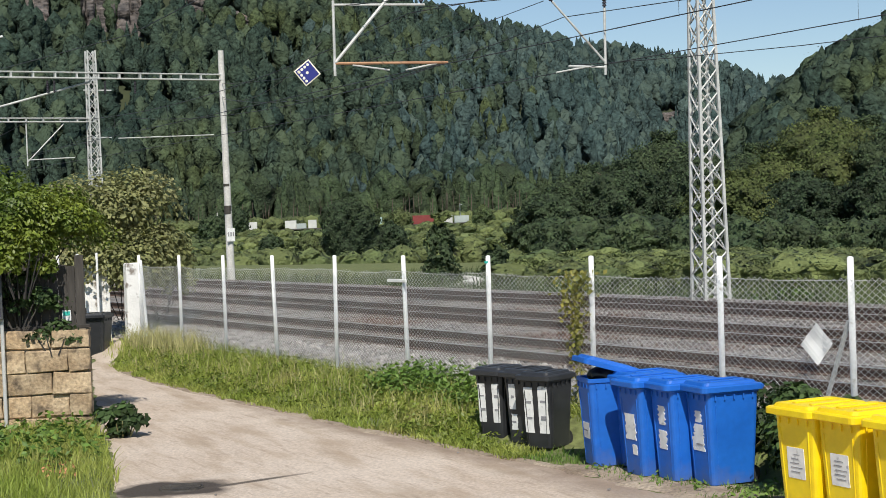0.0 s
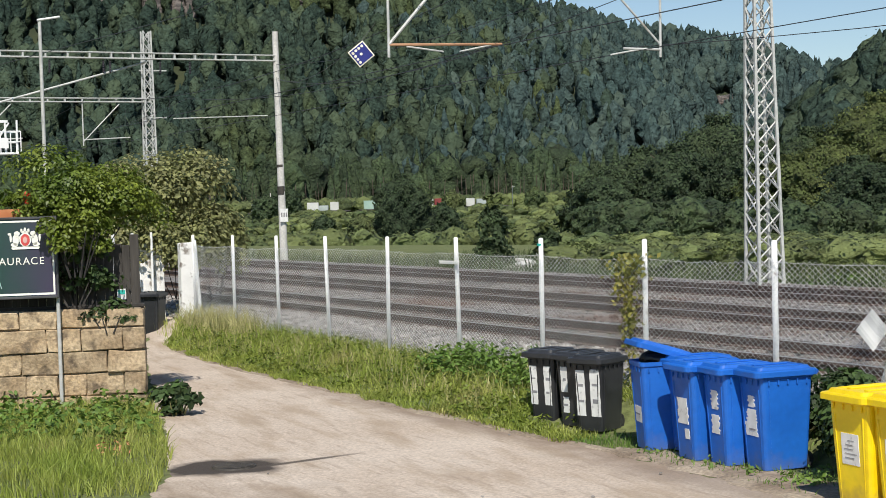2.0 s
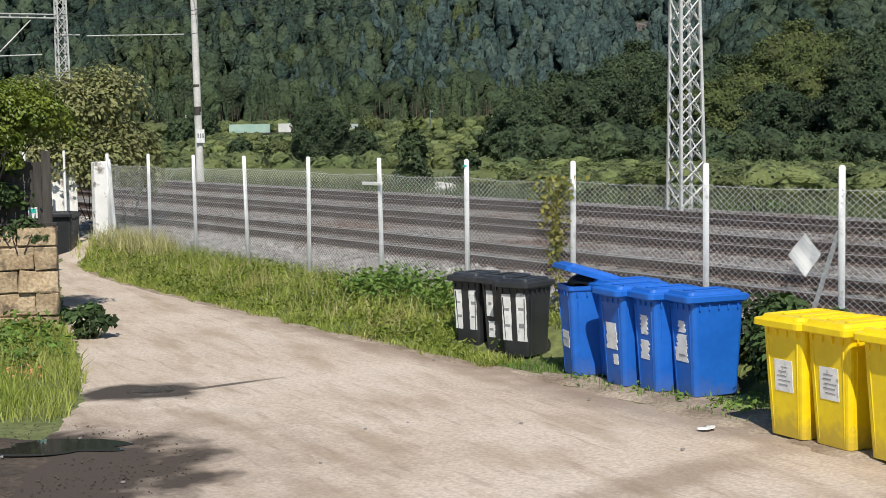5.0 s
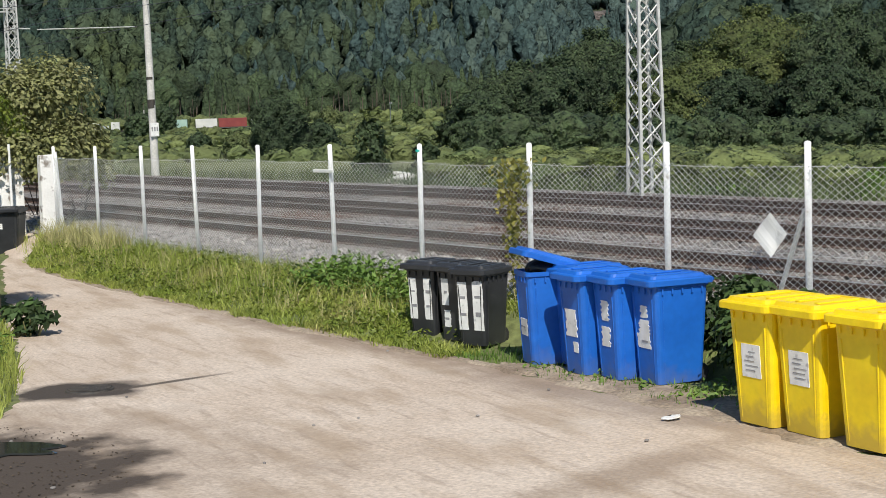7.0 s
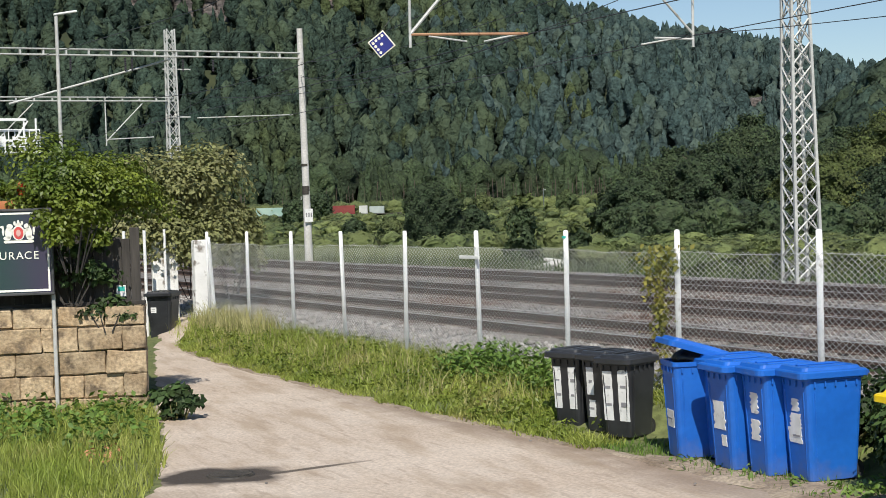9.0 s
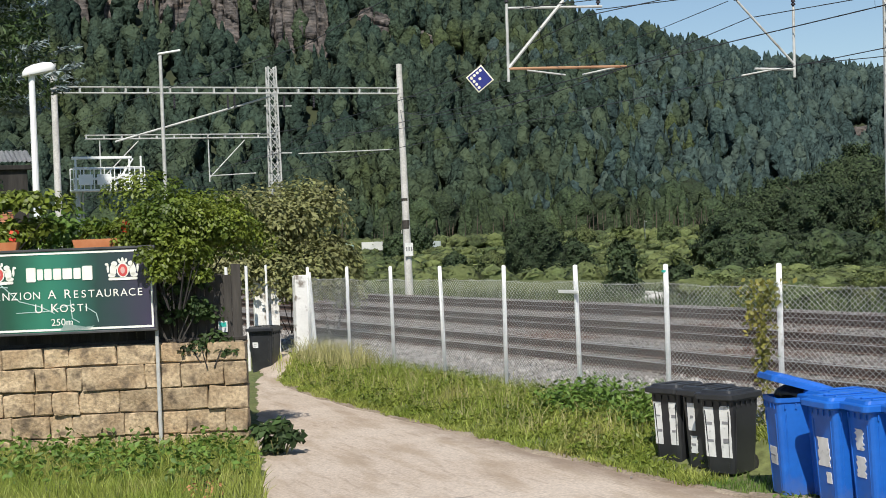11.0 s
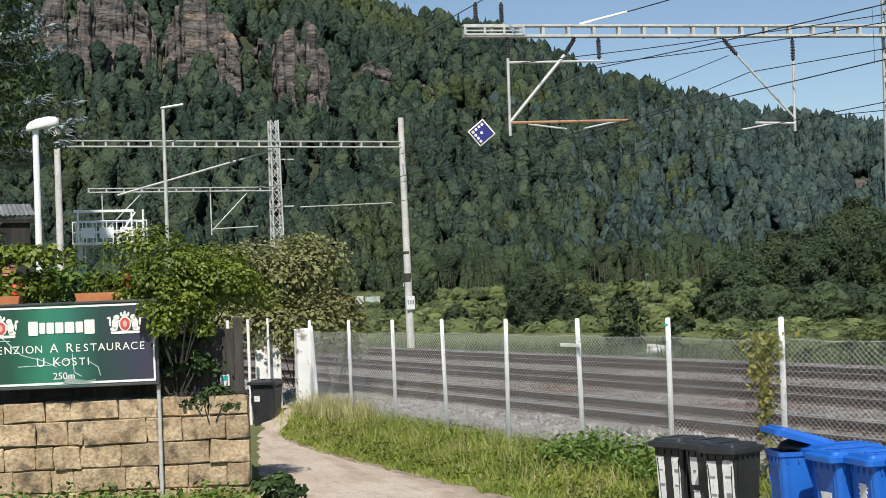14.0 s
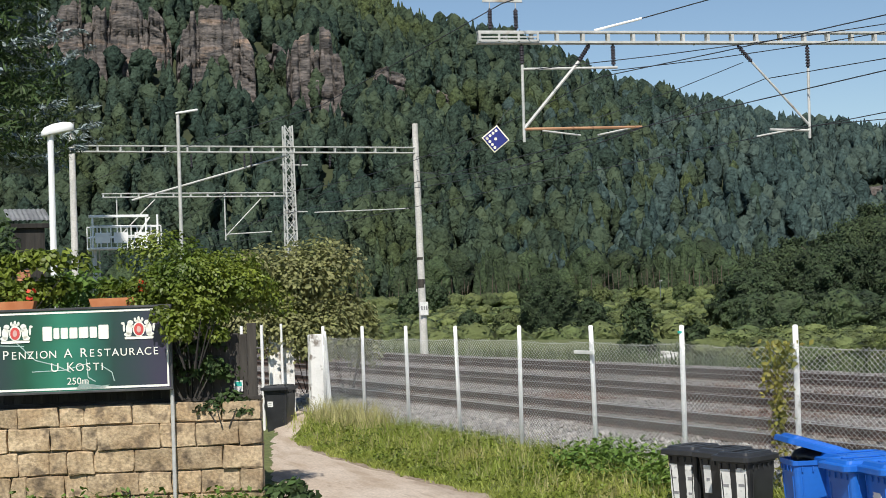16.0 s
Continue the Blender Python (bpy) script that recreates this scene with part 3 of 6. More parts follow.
# ---- hillside with its woods ----
BEAR = [-20, 0, 8, 15, 19, 22.1, 25.5, 29.6, 33.1, 38.4, 42.1, 46, 60, 80]
TANS = [0.30, 0.30, 0.285, 0.25, 0.215, 0.190, 0.174, 0.142, 0.122, 0.103, 0.083, 0.075, 0.07, 0.07]
FOOT, RIDGE = 515.0, 860.0


def hill(b, r):
    """Height of the far hillside by bearing in degrees and distance."""
    top = np.interp(b, BEAR, TANS) * RIDGE - 12
    ridge = RIDGE
    s = np.clip((r - FOOT) / (ridge - FOOT), 0, 1.2)
    z = 1.0 + top * (0.62 * s + 0.38 * step(0, 1, s))
    z = z + (5 * np.sin(b * 0.9 + r * 0.012) + 3 * np.sin(b * 2.3 - r * 0.03)) * step(0.05, 0.3, s) * (1 - 0.85 * step(0.7, 1.0, s))
    return np.where(r > ridge, z - (r - ridge) * 0.5, z)


BEAR2 = [38, 40.5, 42, 44, 46, 48, 52, 60, 80]
TANS2 = [0.0, 0.035, 0.062, 0.088, 0.105, 0.12, 0.15, 0.2, 0.25]
FOOT2, RIDGE2 = 250.0, 420.0


def hill2(b, r):
    top = np.interp(b, BEAR2, TANS2) * RIDGE2 - 9
    s = np.clip((r - FOOT2) / (RIDGE2 - FOOT2), 0, 1.2)
    return -4 + (top + 4) * step(0, 1.0, s) - np.where(r > RIDGE2, (r - RIDGE2) * 0.3, 0)


def polar(b, r):
    a = np.radians(b)
    return r * np.sin(a), r * np.cos(a)


def hill_mesh(name, fn, b0, b1, r0, r1, label):
    bs, rs = np.linspace(b0, b1, 90), np.linspace(r0, r1, 40)
    gb, gr = np.meshgrid(bs, rs, indexing="ij")
    x, y = polar(gb, gr)
    v = np.stack([x, y, fn(gb, gr)], -1).reshape(-1, 3)
    i, j = np.meshgrid(np.arange(89), np.arange(39), indexing="ij")
    a = (i * 40 + j).ravel()
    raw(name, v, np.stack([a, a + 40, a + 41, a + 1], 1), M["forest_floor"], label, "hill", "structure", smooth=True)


hill_mesh("hillside", hill, -20, 75, 500, 1050, "steep wooded hillside across the river")
hill_mesh("hillside_near", hill2, 39, 78, 240, 520, "wooded hillside beside the river")


def woods(name, fn, n, b0, b1, r0, r1, hmin, hmax, ncards, size, mat, label, seed, conifer=0.3, keep=None, ridge_extra=0, wide=0.25, res=(10, 11), inner=1.0, rag=0.13):
    rng = np.random.default_rng(seed)
    b, r = rng.uniform(b0, b1, n), np.sqrt(rng.uniform(r0 ** 2, r1 ** 2, n))
    if ridge_extra:
        b = np.r_[b, rng.uniform(b0, b1, ridge_extra)]
        r = np.r_[r, rng.uniform(r1 - 14, r1 + 4, ridge_extra)]
    if keep is not None:
        k = keep(b, r, rng)
        b, r = b[k], r[k]
    n = len(b)
    x, y = polar(b, r)
    z = fn(b, r)
    h = rng.uniform(hmin, hmax, n)
    con = rng.random(n) < np.where((r > r1 - 20) & (conifer > 0.2), 0.7, conifer)
    rad = np.where(con, 0.17, wide) * h * rng.uniform(0.8, 1.25, n)
    k1, k2 = rng.integers(2, 4, n), rng.integers(4, 7, n)
    ph1, ph2, ph3 = rng.uniform(0, 6.28, (3, n))
    t_b = rng.uniform(0.40, 0.55, n)

    def skin(phi, t):
        """Points on the crowns' uneven skins, for each tree a row of angles and heights."""
        col = (slice(None), None)
        e = np.where(t < t_b[col], (t_b[col] - t) / t_b[col], (t - t_b[col]) / (1 - t_b[col]))
        broad = np.sqrt(np.clip(1 - e ** 2.3, 0.0, 1)) + 0.05
        cone = (1.03 - t) ** 0.85 * np.clip(t * 7 + 0.3, 0, 1) * (1 + 0.18 * np.sin(26 * t + ph3[col]))
        lump = 1 + 0.20 * np.sin(k1[col] * phi + ph1[col] + 5 * t) + 0.15 * np.sin(k2[col] * phi + ph2[col] - 9 * t) + 0.12 * np.sin(11 * t + ph3[col] + phi)
        rr = rad[col] * np.where(con[col], cone * (0.5 + 0.5 * lump), broad * lump)
        zz = z[col] + h[col] * (0.10 + 0.90 * t + 0.05 * np.sin(k1[col] * phi + ph2[col]) * (1 - con[col]))
        return np.stack([x[col] + rr * np.cos(phi), y[col] + rr * np.sin(phi), zz], -1)

    rings, seg = res
    ct = np.repeat(np.linspace(0, 1, rings), seg)[None] + np.zeros((n, 1))
    cphi = np.tile(np.arange(seg) * 2 * np.pi / seg, rings)[None] + ph1[:, None] + np.pi / seg * np.repeat(np.arange(rings) % 2, seg)[None]
    axis_at = np.stack([x[:, None] + 0 * ct, y[:, None] + 0 * ct, z[:, None] + h[:, None] * (0.10 + 0.85 * ct)], -1)
    core = axis_at + (skin(cphi, ct) - axis_at) * (inner * rng.uniform(1 - rag, 1 + rag, ct.shape))[..., None]
    core[..., 2] += h[:, None] * 0.035 * rng.normal(size=ct.shape) * (1 - ct)
    t = rng.random((n, ncards)) ** 0.75
    phi = rng.uniform(0, 2 * np.pi, (n, ncards))
    at = skin(phi, t)
    hub = np.stack([x, y, z + 0.45 * h], -1)[:, None]
    form = np.stack([rad, rad, 0.5 * h], -1)[:, None]
    out = (at - hub) / form
    at = at + out * rng.uniform(-0.04, 0.10, (n, ncards, 1)) * rad[:, None, None]
    v, f = cards(at.reshape(-1, 3), (out + np.array([0, 0, 0.1]) + 0.28 * rng.normal(size=at.shape)).reshape(-1, 3), size, size * 0.75, rng)
    base = len(v)
    cf = (ring_faces(rings, seg)[None] + rings * seg * np.arange(n)[:, None, None])
    ob = raw(name, np.concatenate([v, core.reshape(-1, 3)]), np.concatenate([f, cf.reshape(-1, 3) + base]), mat, label, "woods", "stuff")
    tint = np.clip(rng.random(n) ** 1.3 * np.where(con, 0.45, 1.0), 0, 1)
    per_face = np.concatenate([np.tile(np.repeat(tint, ncards), 2), np.repeat(tint, cf.shape[1])])
    ob.data.attributes.new("tint", "FLOAT", "FACE").data.foreach_set("value", per_face.astype(np.float32))


# sandstone outcrops: bearings, slope of sight to the foot, height, seed
CLIFFS = ((8.2, 13.0, 0.160, 36, 1), (13.1, 16.0, 0.155, 33, 2), (17.1, 19.3, 0.140, 34, 3), (20.3, 21.6, 0.146, 11, 4), (22.2, 23.4, 0.130, 12, 5), (16.0, 17.2, 0.160, 14, 6), (38.0, 39.4, 0.058, 10, 7))


def hill_at(b, tan):
    """The distance at which the hillside stands at a given slope of sight."""
    rs = np.linspace(FOOT, RIDGE, 200)
    return float(np.interp(tan, hill(b, rs) / rs, rs))


def not_cliff(b, r, rng):
    ok = np.ones(len(b), bool)
    for b0, b1, tan, h, seed in CLIFFS:
        rc = hill_at((b0 + b1) / 2, tan)
        ok &= ~((b > b0 - 0.1) & (b < b1 + 0.1) & (r > rc - 22) & (r < rc + 12) & (rng.random(len(b)) < 0.82))
    return ok


woods("hill_woods", hill, 4300, 4, 36, FOOT + 8, RIDGE, 11, 18, 10, 0.8, M["forest"], "dense mixed woods on the hillside", 5, 0.3,
      lambda b, r, rng: not_cliff(b, r, rng) & (rng.random(len(b)) > step(23, 36, b)), 260, wide=0.19, res=(9, 9), rag=0.17)
woods("far_hill_woods", hill, 3100, 23, 46, FOOT + 8, RIDGE, 10, 16, 9, 0.8, M["hazed_forest"], "woods on the receding hillside, haze put into their blue-green colour", 55, 0.45,
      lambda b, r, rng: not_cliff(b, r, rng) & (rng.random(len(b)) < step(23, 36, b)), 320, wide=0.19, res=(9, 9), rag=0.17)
woods("near_hill_woods", hill2, 800, 41, 56, FOOT2 + 5, RIDGE2, 9, 16, 34, 0.55, M["forest"], "broadleaf woods on the near hillside", 6, 0.15, None, 90, res=(10, 10))


def far_bank_scrub():
    def low(drop):
        return lambda b, r: land(*polar(b, r)) - drop

    woods("far_bank_scrub", low(0.3), 1700, 10, 44, 486, 525, 1.5, 5.5, 22, 0.5, M["scrub"], "pale green scrub above the far railway line", 7, 0.0, wide=0.55, res=(6, 8), rag=0.2)
    woods("near_bank_bushes", low(0.4), 420, 10, 52, 182, 204, 1.6, 4.4, 50, 0.5, M["scrub"], "bushes on the near river bank", 18, 0.0,
          lambda b, r, rng: (b < 31.6) | (b > 34), wide=0.5, res=(7, 9), inner=0.85, rag=0.2)
    woods("bank_bushes", low(0.3), 1500, 10, 44, 285, 450, 0.7, 3.0, 26, 0.4, M["scrub"], "bushes on the far river bank", 17, 0.0,
          lambda b, r, rng: (b < 33.5) | (r > 440), wide=0.6, res=(6, 8), rag=0.22)
    woods("meadow_scrub", low(0.1), 620, 32.5, 54, 60, 130, 0.4, 1.5, 95, 0.18, M["scrub"], "rank green scrub on the meadow beyond the tracks", 34, 0.0, wide=0.8, res=(7, 9), inner=0.85, rag=0.3)
    woods("tree_foot_bushes", low(0.3), 260, 33.8, 54, 132, 158, 1.4, 4.6, 170, 0.31, M["alder"], "dark bushes at the feet of the river trees", 33, 0.0, wide=0.42, res=(9, 12), inner=0.8, rag=0.22)


far_bank_scrub()
woods("forest_edge", hill, 260, 8, 41, FOOT - 6, FOOT + 16, 11, 18, 60, 0.7, M["alder"], "dark trees along the foot of the hillside", 19, 0.5)


def edge_trunks():
    """Pale trunks that show along the forest's foot."""
    rng = np.random.default_rng(23)
    n = 170
    x, y = polar(rng.uniform(8, 41, n), rng.uniform(503, 512, n))
    z = land(x, y)
    h, w = rng.uniform(6, 12, n), rng.uniform(0.12, 0.24, n)
    c = np.stack([x, y, z], -1)
    ang = np.arange(3) * 2.0944
    ring = np.stack([np.cos(ang), np.sin(ang), 0 * ang], -1)
    lo = c[:, None] + ring * w[:, None, None]
    hi = c[:, None] + np.stack([rng.normal(0, 0.5, n), rng.normal(0, 0.5, n), h], -1)[:, None] + ring * w[:, None, None] * 0.5
    f = np.array([(0, 1, 4), (0, 4, 3), (1, 2, 5), (1, 5, 4), (2, 0, 3), (2, 3, 5)])
    raw("edge_trunks", np.concatenate([lo, hi], 1).reshape(-1, 3), (f[None] + 6 * np.arange(n)[:, None, None]).reshape(-1, 3), M["bark"], "pale tree trunks along the forest's foot", "woods", "stuff")


edge_trunks()


def far_meadow():
    us, vs = np.linspace(-420, 420, 40), np.linspace(272, 520, 30)
    gu, gv = np.meshgrid(us, vs, indexing="ij")
    x, y = gv * VIEW[0] + gu * U[0], gv * VIEW[1] + gu * U[1]
    v = np.stack([x, y, land(x, y) + 0.25], -1).reshape(-1, 3)
    i, j = np.meshgrid(np.arange(39), np.arange(29), indexing="ij")
    a = (i * 30 + j).ravel()
    raw("far_meadow", v, np.stack([a, a + 30, a + 31, a + 1], 1), M["far_meadow"], "green meadow on the far river bank", "meadow", "structure", smooth=True)


far_meadow()


def cliff(b0, b1, r, z0, h, seed):
    """A sandstone outcrop: a broken face with upright clefts and level ledges, running back into the slope."""
    rng = np.random.default_rng(seed)
    nu, nv = int((b1 - b0) * 26), 30
    clefts = np.sort(rng.uniform(b0, b1, max(4, int((b1 - b0) * 3.2))))
    depth = rng.uniform(-3, 3, len(clefts) + 1)
    tops = rng.uniform(0.72, 1.08, len(clefts) + 1)
    ledges = np.sort(rng.uniform(0, 1, 13))
    shelf = rng.uniform(-1.7, 1.7, (14, len(clefts) + 1))
    verts, faces = [], []
    for i in range(nu + 1):
        b = b0 + (b1 - b0) * i / nu
        k = int(np.searchsorted(clefts, b))
        gap = float(np.min(np.abs(clefts - b)))
        rim = math.sin(math.pi * min(1, max(0, (b - b0) / (b1 - b0)))) ** 0.2
        top = h * tops[k] * max(0.12, rim) * (1 + 0.10 * noise.noise(Vector((b * 5, seed, 0))))
        for j in range(nv + 3):
            t = min(j, nv) / nv
            s = int(np.searchsorted(ledges, t))
            d = depth[k] + shelf[s][k] + 2.6 * math.exp(-(gap / 0.03) ** 2) + 1.6 * noise.noise(Vector((b * 9, t * 7, seed))) + 0.8 * noise.noise(Vector((b * 23, t * 20, seed)))
            d += 5.0 * t + (14 if j == nv + 1 else 30 if j == nv + 2 else 0)
            x, y = polar(b, r - 4 + d)
            verts.append((float(x), float(y), z0 - 10 + (10 + top) * t + (1.2 if j == nv + 1 else -8 if j == nv + 2 else 0)))
    w = nv + 3
    for i in range(nu):
        for j in range(w - 1):
            p = i * w + j
            faces.append((p, p + w, p + w + 1, p + 1))
    e = empty("rock_outcrop", Matrix.Identity(4), "weathered grey-brown sandstone outcrop among trees", "rock", "outcrops on the hillside")
    raw("rock_face", verts, np.array(faces), M["rock"], parent=e)


for b0, b1, tan, h, seed in CLIFFS:
    r = hill_at((b0 + b1) / 2, tan)
    cliff(b0, b1, r - 6, float(hill((b0 + b1) / 2, r - 6)), h, seed)


# ---- trees ----
def trunk_mesh(bm, rng, h, r, limbs):
    pts = [Vector((0, 0, -0.3))]
    for i in range(1, 6):
        pts.append(Vector((rng.normal() * 0.02 * h, rng.normal() * 0.02 * h, h * 0.75 * i / 5)))
    for i in range(5):
        rod(bm, pts[i], pts[i + 1], r * (1 - 0.16 * i), r * (1 - 0.16 * (i + 1)), seg=7)
    tips = []
    for i in range(limbs):
        k = rng.integers(1, 5)
        a = pts[k].lerp(pts[k + 1], rng.random())
        ang = rng.uniform(0, 6.28)
        ln = h * rng.uniform(0.15, 0.3)
        b = a + Vector((math.cos(ang) * ln, math.sin(ang) * ln, ln * rng.uniform(0.3, 0.9)))
        rod(bm, a, b, r * 0.35, r * 0.1, seg=5)
        tips.append(b)
    return tips


def tree(x, y, z, h, width, leaves, size, mat, label, seed, low=0.15, category="tree", group=""):
    """A trunk with limbs, and an uneven crown of many small leaf clumps."""
    rng = np.random.default_rng(seed)
    e = empty("tree", pose(x, y, z), label, category, group)
    bm = bmesh.new()
    trunk_mesh(bm, rng, h, 0.022 * h, 9)
    part("trunk", bm, M["bark"], e)
    foot, rings, seg = max(low, -0.02), 28, 32

    def skin(t, phi):
        lump = 1 + 0.16 * np.sin(3 * phi + seed + 4 * t) + 0.13 * np.sin(5 * phi - 11 * t + seed) + 0.10 * np.sin(8 * phi + 23 * t) + 0.08 * np.sin(13 * phi - 31 * t + seed)
        rr = 0.45 * width * np.clip(1 - np.abs(2 * t - 0.86) ** 2.4, 0.02, 1) ** 0.5 * lump
        return np.stack([rr * np.cos(phi), rr * np.sin(phi), h * (foot + (0.97 - foot) * t)], -1)

    t, phi = np.repeat(np.linspace(0.01, 0.99, rings), seg), np.tile(np.arange(seg) * 2 * np.pi / seg, rings)
    core = skin(t, phi) * np.stack([rng.uniform(0.84, 1.08, len(t))] * 2 + [np.ones(len(t))], -1) + np.stack([0 * t, 0 * t, 0.015 * h * rng.normal(size=len(t))], -1)
    t, phi = rng.random(leaves) ** 0.85, rng.uniform(0, 6.2832, leaves)
    out = np.stack([np.cos(phi), np.sin(phi), 1.6 * (t - 0.40)], -1)
    p = skin(t, phi) + out * rng.uniform(-0.02, 0.05, (leaves, 1)) * width
    v, f = cards(p, out + 0.45 * rng.normal(size=p.shape), size, size * 0.7, rng)
    raw("crown", np.concatenate([v, core]), np.concatenate([f, ring_faces(rings, seg) + len(v)]), mat, parent=e)
    return e


def by_bearing(b, r):
    x, y = polar(b, r)
    return float(x), float(y)


ALDER, BRIGHT = "dense dark green broadleaf tree by the river", "bright green broadleaf tree by the river"
for k, (b, r, tan, w, mat, lab) in enumerate((
        (34.2, 158, 0.018, 9, "alder", ALDER), (35.4, 165, 0.033, 11, "alder", ALDER), (36.8, 160, 0.034, 10, "alder", ALDER), (38.3, 168, 0.052, 13, "alder", ALDER),
        (39.6, 160, 0.040, 10, "alder", ALDER), (40.9, 150, 0.024, 10, "maple", BRIGHT), (42.2, 155, 0.034, 11, "maple", BRIGHT), (44.0, 165, 0.062, 15, "maple", BRIGHT),
        (45.6, 170, 0.056, 12, "alder", ALDER), (47.2, 160, 0.060, 13, "alder", ALDER), (48.8, 165, 0.064, 13, "alder", ALDER), (50.5, 165, 0.06, 13, "alder", ALDER),
        (37.4, 172, 0.040, 10, "alder", ALDER), (41.5, 178, 0.042, 12, "alder", ALDER), (33.7, 150, -0.002, 6, "alder", ALDER), (46.4, 145, 0.028, 9, "alder", ALDER), (43.2, 148, 0.022, 9, "alder", ALDER))):
    x, y = by_bearing(b, r)
    z = float(land(x, y))
    tree(x, y, z, 2.7 + tan * r - z, w, 11000, 0.34, M[mat], lab, 100 + k, -0.18, group="trees by the river")

x, y = by_bearing(26.5, 290)
tree(x, y, -5.2, 14.0, 10.5, 7000, 0.42, M["alder"], "dark lone broadleaf tree on the far river bank", 140, -0.1)
x, y = by_bearing(28.0, 300)
tree(x, y, -5.0, 8.0, 7.5, 3600, 0.42, M["alder"], "dark low broadleaf tree on the far river bank", 141, 0.0)
for k, (b, r, h, w) in enumerate(((25.0, 300, 6, 6), (23.6, 330, 5, 5), (28.4, 420, 7, 6), (21.5, 400, 8, 7), (31.5, 430, 7, 6), (22.4, 440, 9, 7), (27.3, 455, 9, 6))):
    x, y = by_bearing(b, r)
    tree(x, y, float(land(x, y)) - 0.2, h, w, 1200, 0.65, M["alder" if k % 2 else "scrub"], "bushy broadleaf tree on the far river bank", 150 + k, 0.0)


def small_conifer(b, r, top_z, width, seed):
    """A young ragged tree with drooping tiers."""
    rng = np.random.default_rng(seed)
    x, y = by_bearing(b, r)
    z = float(land(x, y))
    h = top_z - z
    e = empty("young_tree", pose(x, y, z), "young dark green tree with a pale tip", "tree")
    part("trunk", one_rod((0, 0, -0.2), (0, 0, h * 0.9), 0.06, 0.02), M["bark"], e)
    n = 1500
    t = rng.random(n) ** 0.8
    phi = rng.uniform(0, 6.28, n)
    rr = width / 2 * np.where(t < 0.75, 1 - 0.45 * t, 0.66 - 0.62 * (t - 0.75) * 4) * np.sqrt(rng.uniform(0.25, 1.05, n)) * (1 + 0.25 * np.sin(13 * t + 2 * phi))
    p = np.stack([rr * np.cos(phi), rr * np.sin(phi), h * (0.08 + 0.92 * t)], -1)
    nor = np.stack([np.cos(phi), np.sin(phi), 0.5 + 0 * t], -1) + 0.6 * rng.normal(size=(n, 3))
    v, f = cards(p, nor, 0.26, 0.16, rng)
    raw("crown", v, f, M["alder"], parent=e)
    p, nor = crown_points(rng, 160, (0, 0, h * 0.97), (width * 0.35, width * 0.35, 0.5), 0.2, 6, 0.5)
    v, f = cards(p, nor, 0.26, 0.14, rng)
    raw("tip_leaves", v, f, M["maple"], parent=e, label="pale green leaves at the tip")


small_conifer(29.85, 72, 2.95, 1.75, 3)
small_conifer(31.9, 80, 1.5, 1.6, 4)


def bush(x, y, z, rx, ry, rz, n, size, mat, label, seed, lumps=10, name="bush"):
    rng = np.random.default_rng(seed)
    e = empty(name, pose(x, y, z), label, "bush")
    bm = bmesh.new()
    for i in range(9):
        a = rng.uniform(0, 6.28)
        rod(bm, (0.08 * math.cos(a), 0.08 * math.sin(a), -0.1), (rx * 0.6 * math.cos(a), ry * 0.6 * math.sin(a), rz * rng.uniform(0.7, 1.5)), 0.02, 0.006, seg=5)
    part("branchwork", bm, M["stem"], e)
    p, nor = crown_points(rng, n, (0, 0, rz * 0.95), (rx, ry, rz), 0.25, lumps, 0.5)
    v, f = cards(p, nor, size, size * 0.6, rng)
    raw("leaves", v, f, mat, parent=e)
    return e


# scrub on the meadow beyond the tracks
rng0 = np.random.default_rng(77)
for k in range(26):
    x = rng0.uniform(30, 62)
    y = x * rng0.uniform(0.72, 1.75)
    bush(x, y, float(land(x, y)) - 0.05, rng0.uniform(0.8, 1.9), rng0.uniform(0.8, 1.9), rng0.uniform(0.35, 0.75), 420, 0.20,
         M["maple" if k % 3 else "weed"], "low green bush on the meadow beyond the tracks", 300 + k)


def tufts(name, xy, zs, height, width, mat, label, seed, per=1, lean=0.35):
    """Blades of grass, three vertices wide at the foot and bent at the middle."""
    rng = np.random.default_rng(seed)
    n = len(xy)
    h = height * rng.uniform(0.45, 1.25, n)
    a = rng.uniform(0, 6.28, n)
    w = width * rng.uniform(0.7, 1.4, n) / 2
    d = np.stack([np.cos(a), np.sin(a)], -1)
    off = rng.normal(size=(n, 2)) * lean * h[:, None]
    base = np.concatenate([xy, zs[:, None] - 0.02], 1)
    v = np.zeros((n, 5, 3))
    v[:, 0], v[:, 1] = base, base
    v[:, 0, :2] -= d * w[:, None]
    v[:, 1, :2] += d * w[:, None]
    mid = base + np.concatenate([off * 0.35, (h * 0.6)[:, None]], 1)
    v[:, 2], v[:, 3] = mid, mid
    v[:, 2, :2] += d * w[:, None] * 0.7
    v[:, 3, :2] -= d * w[:, None] * 0.7
    v[:, 4] = base + np.concatenate([off, h[:, None]], 1)
    b = 5 * np.arange(n)[:, None]
    f = np.concatenate([b + [0, 1, 2], b + [0, 2, 3], b + [3, 2, 4]], 0)
    return raw(name, v.reshape(-1, 3), f, mat, label, "grass", "stuff")


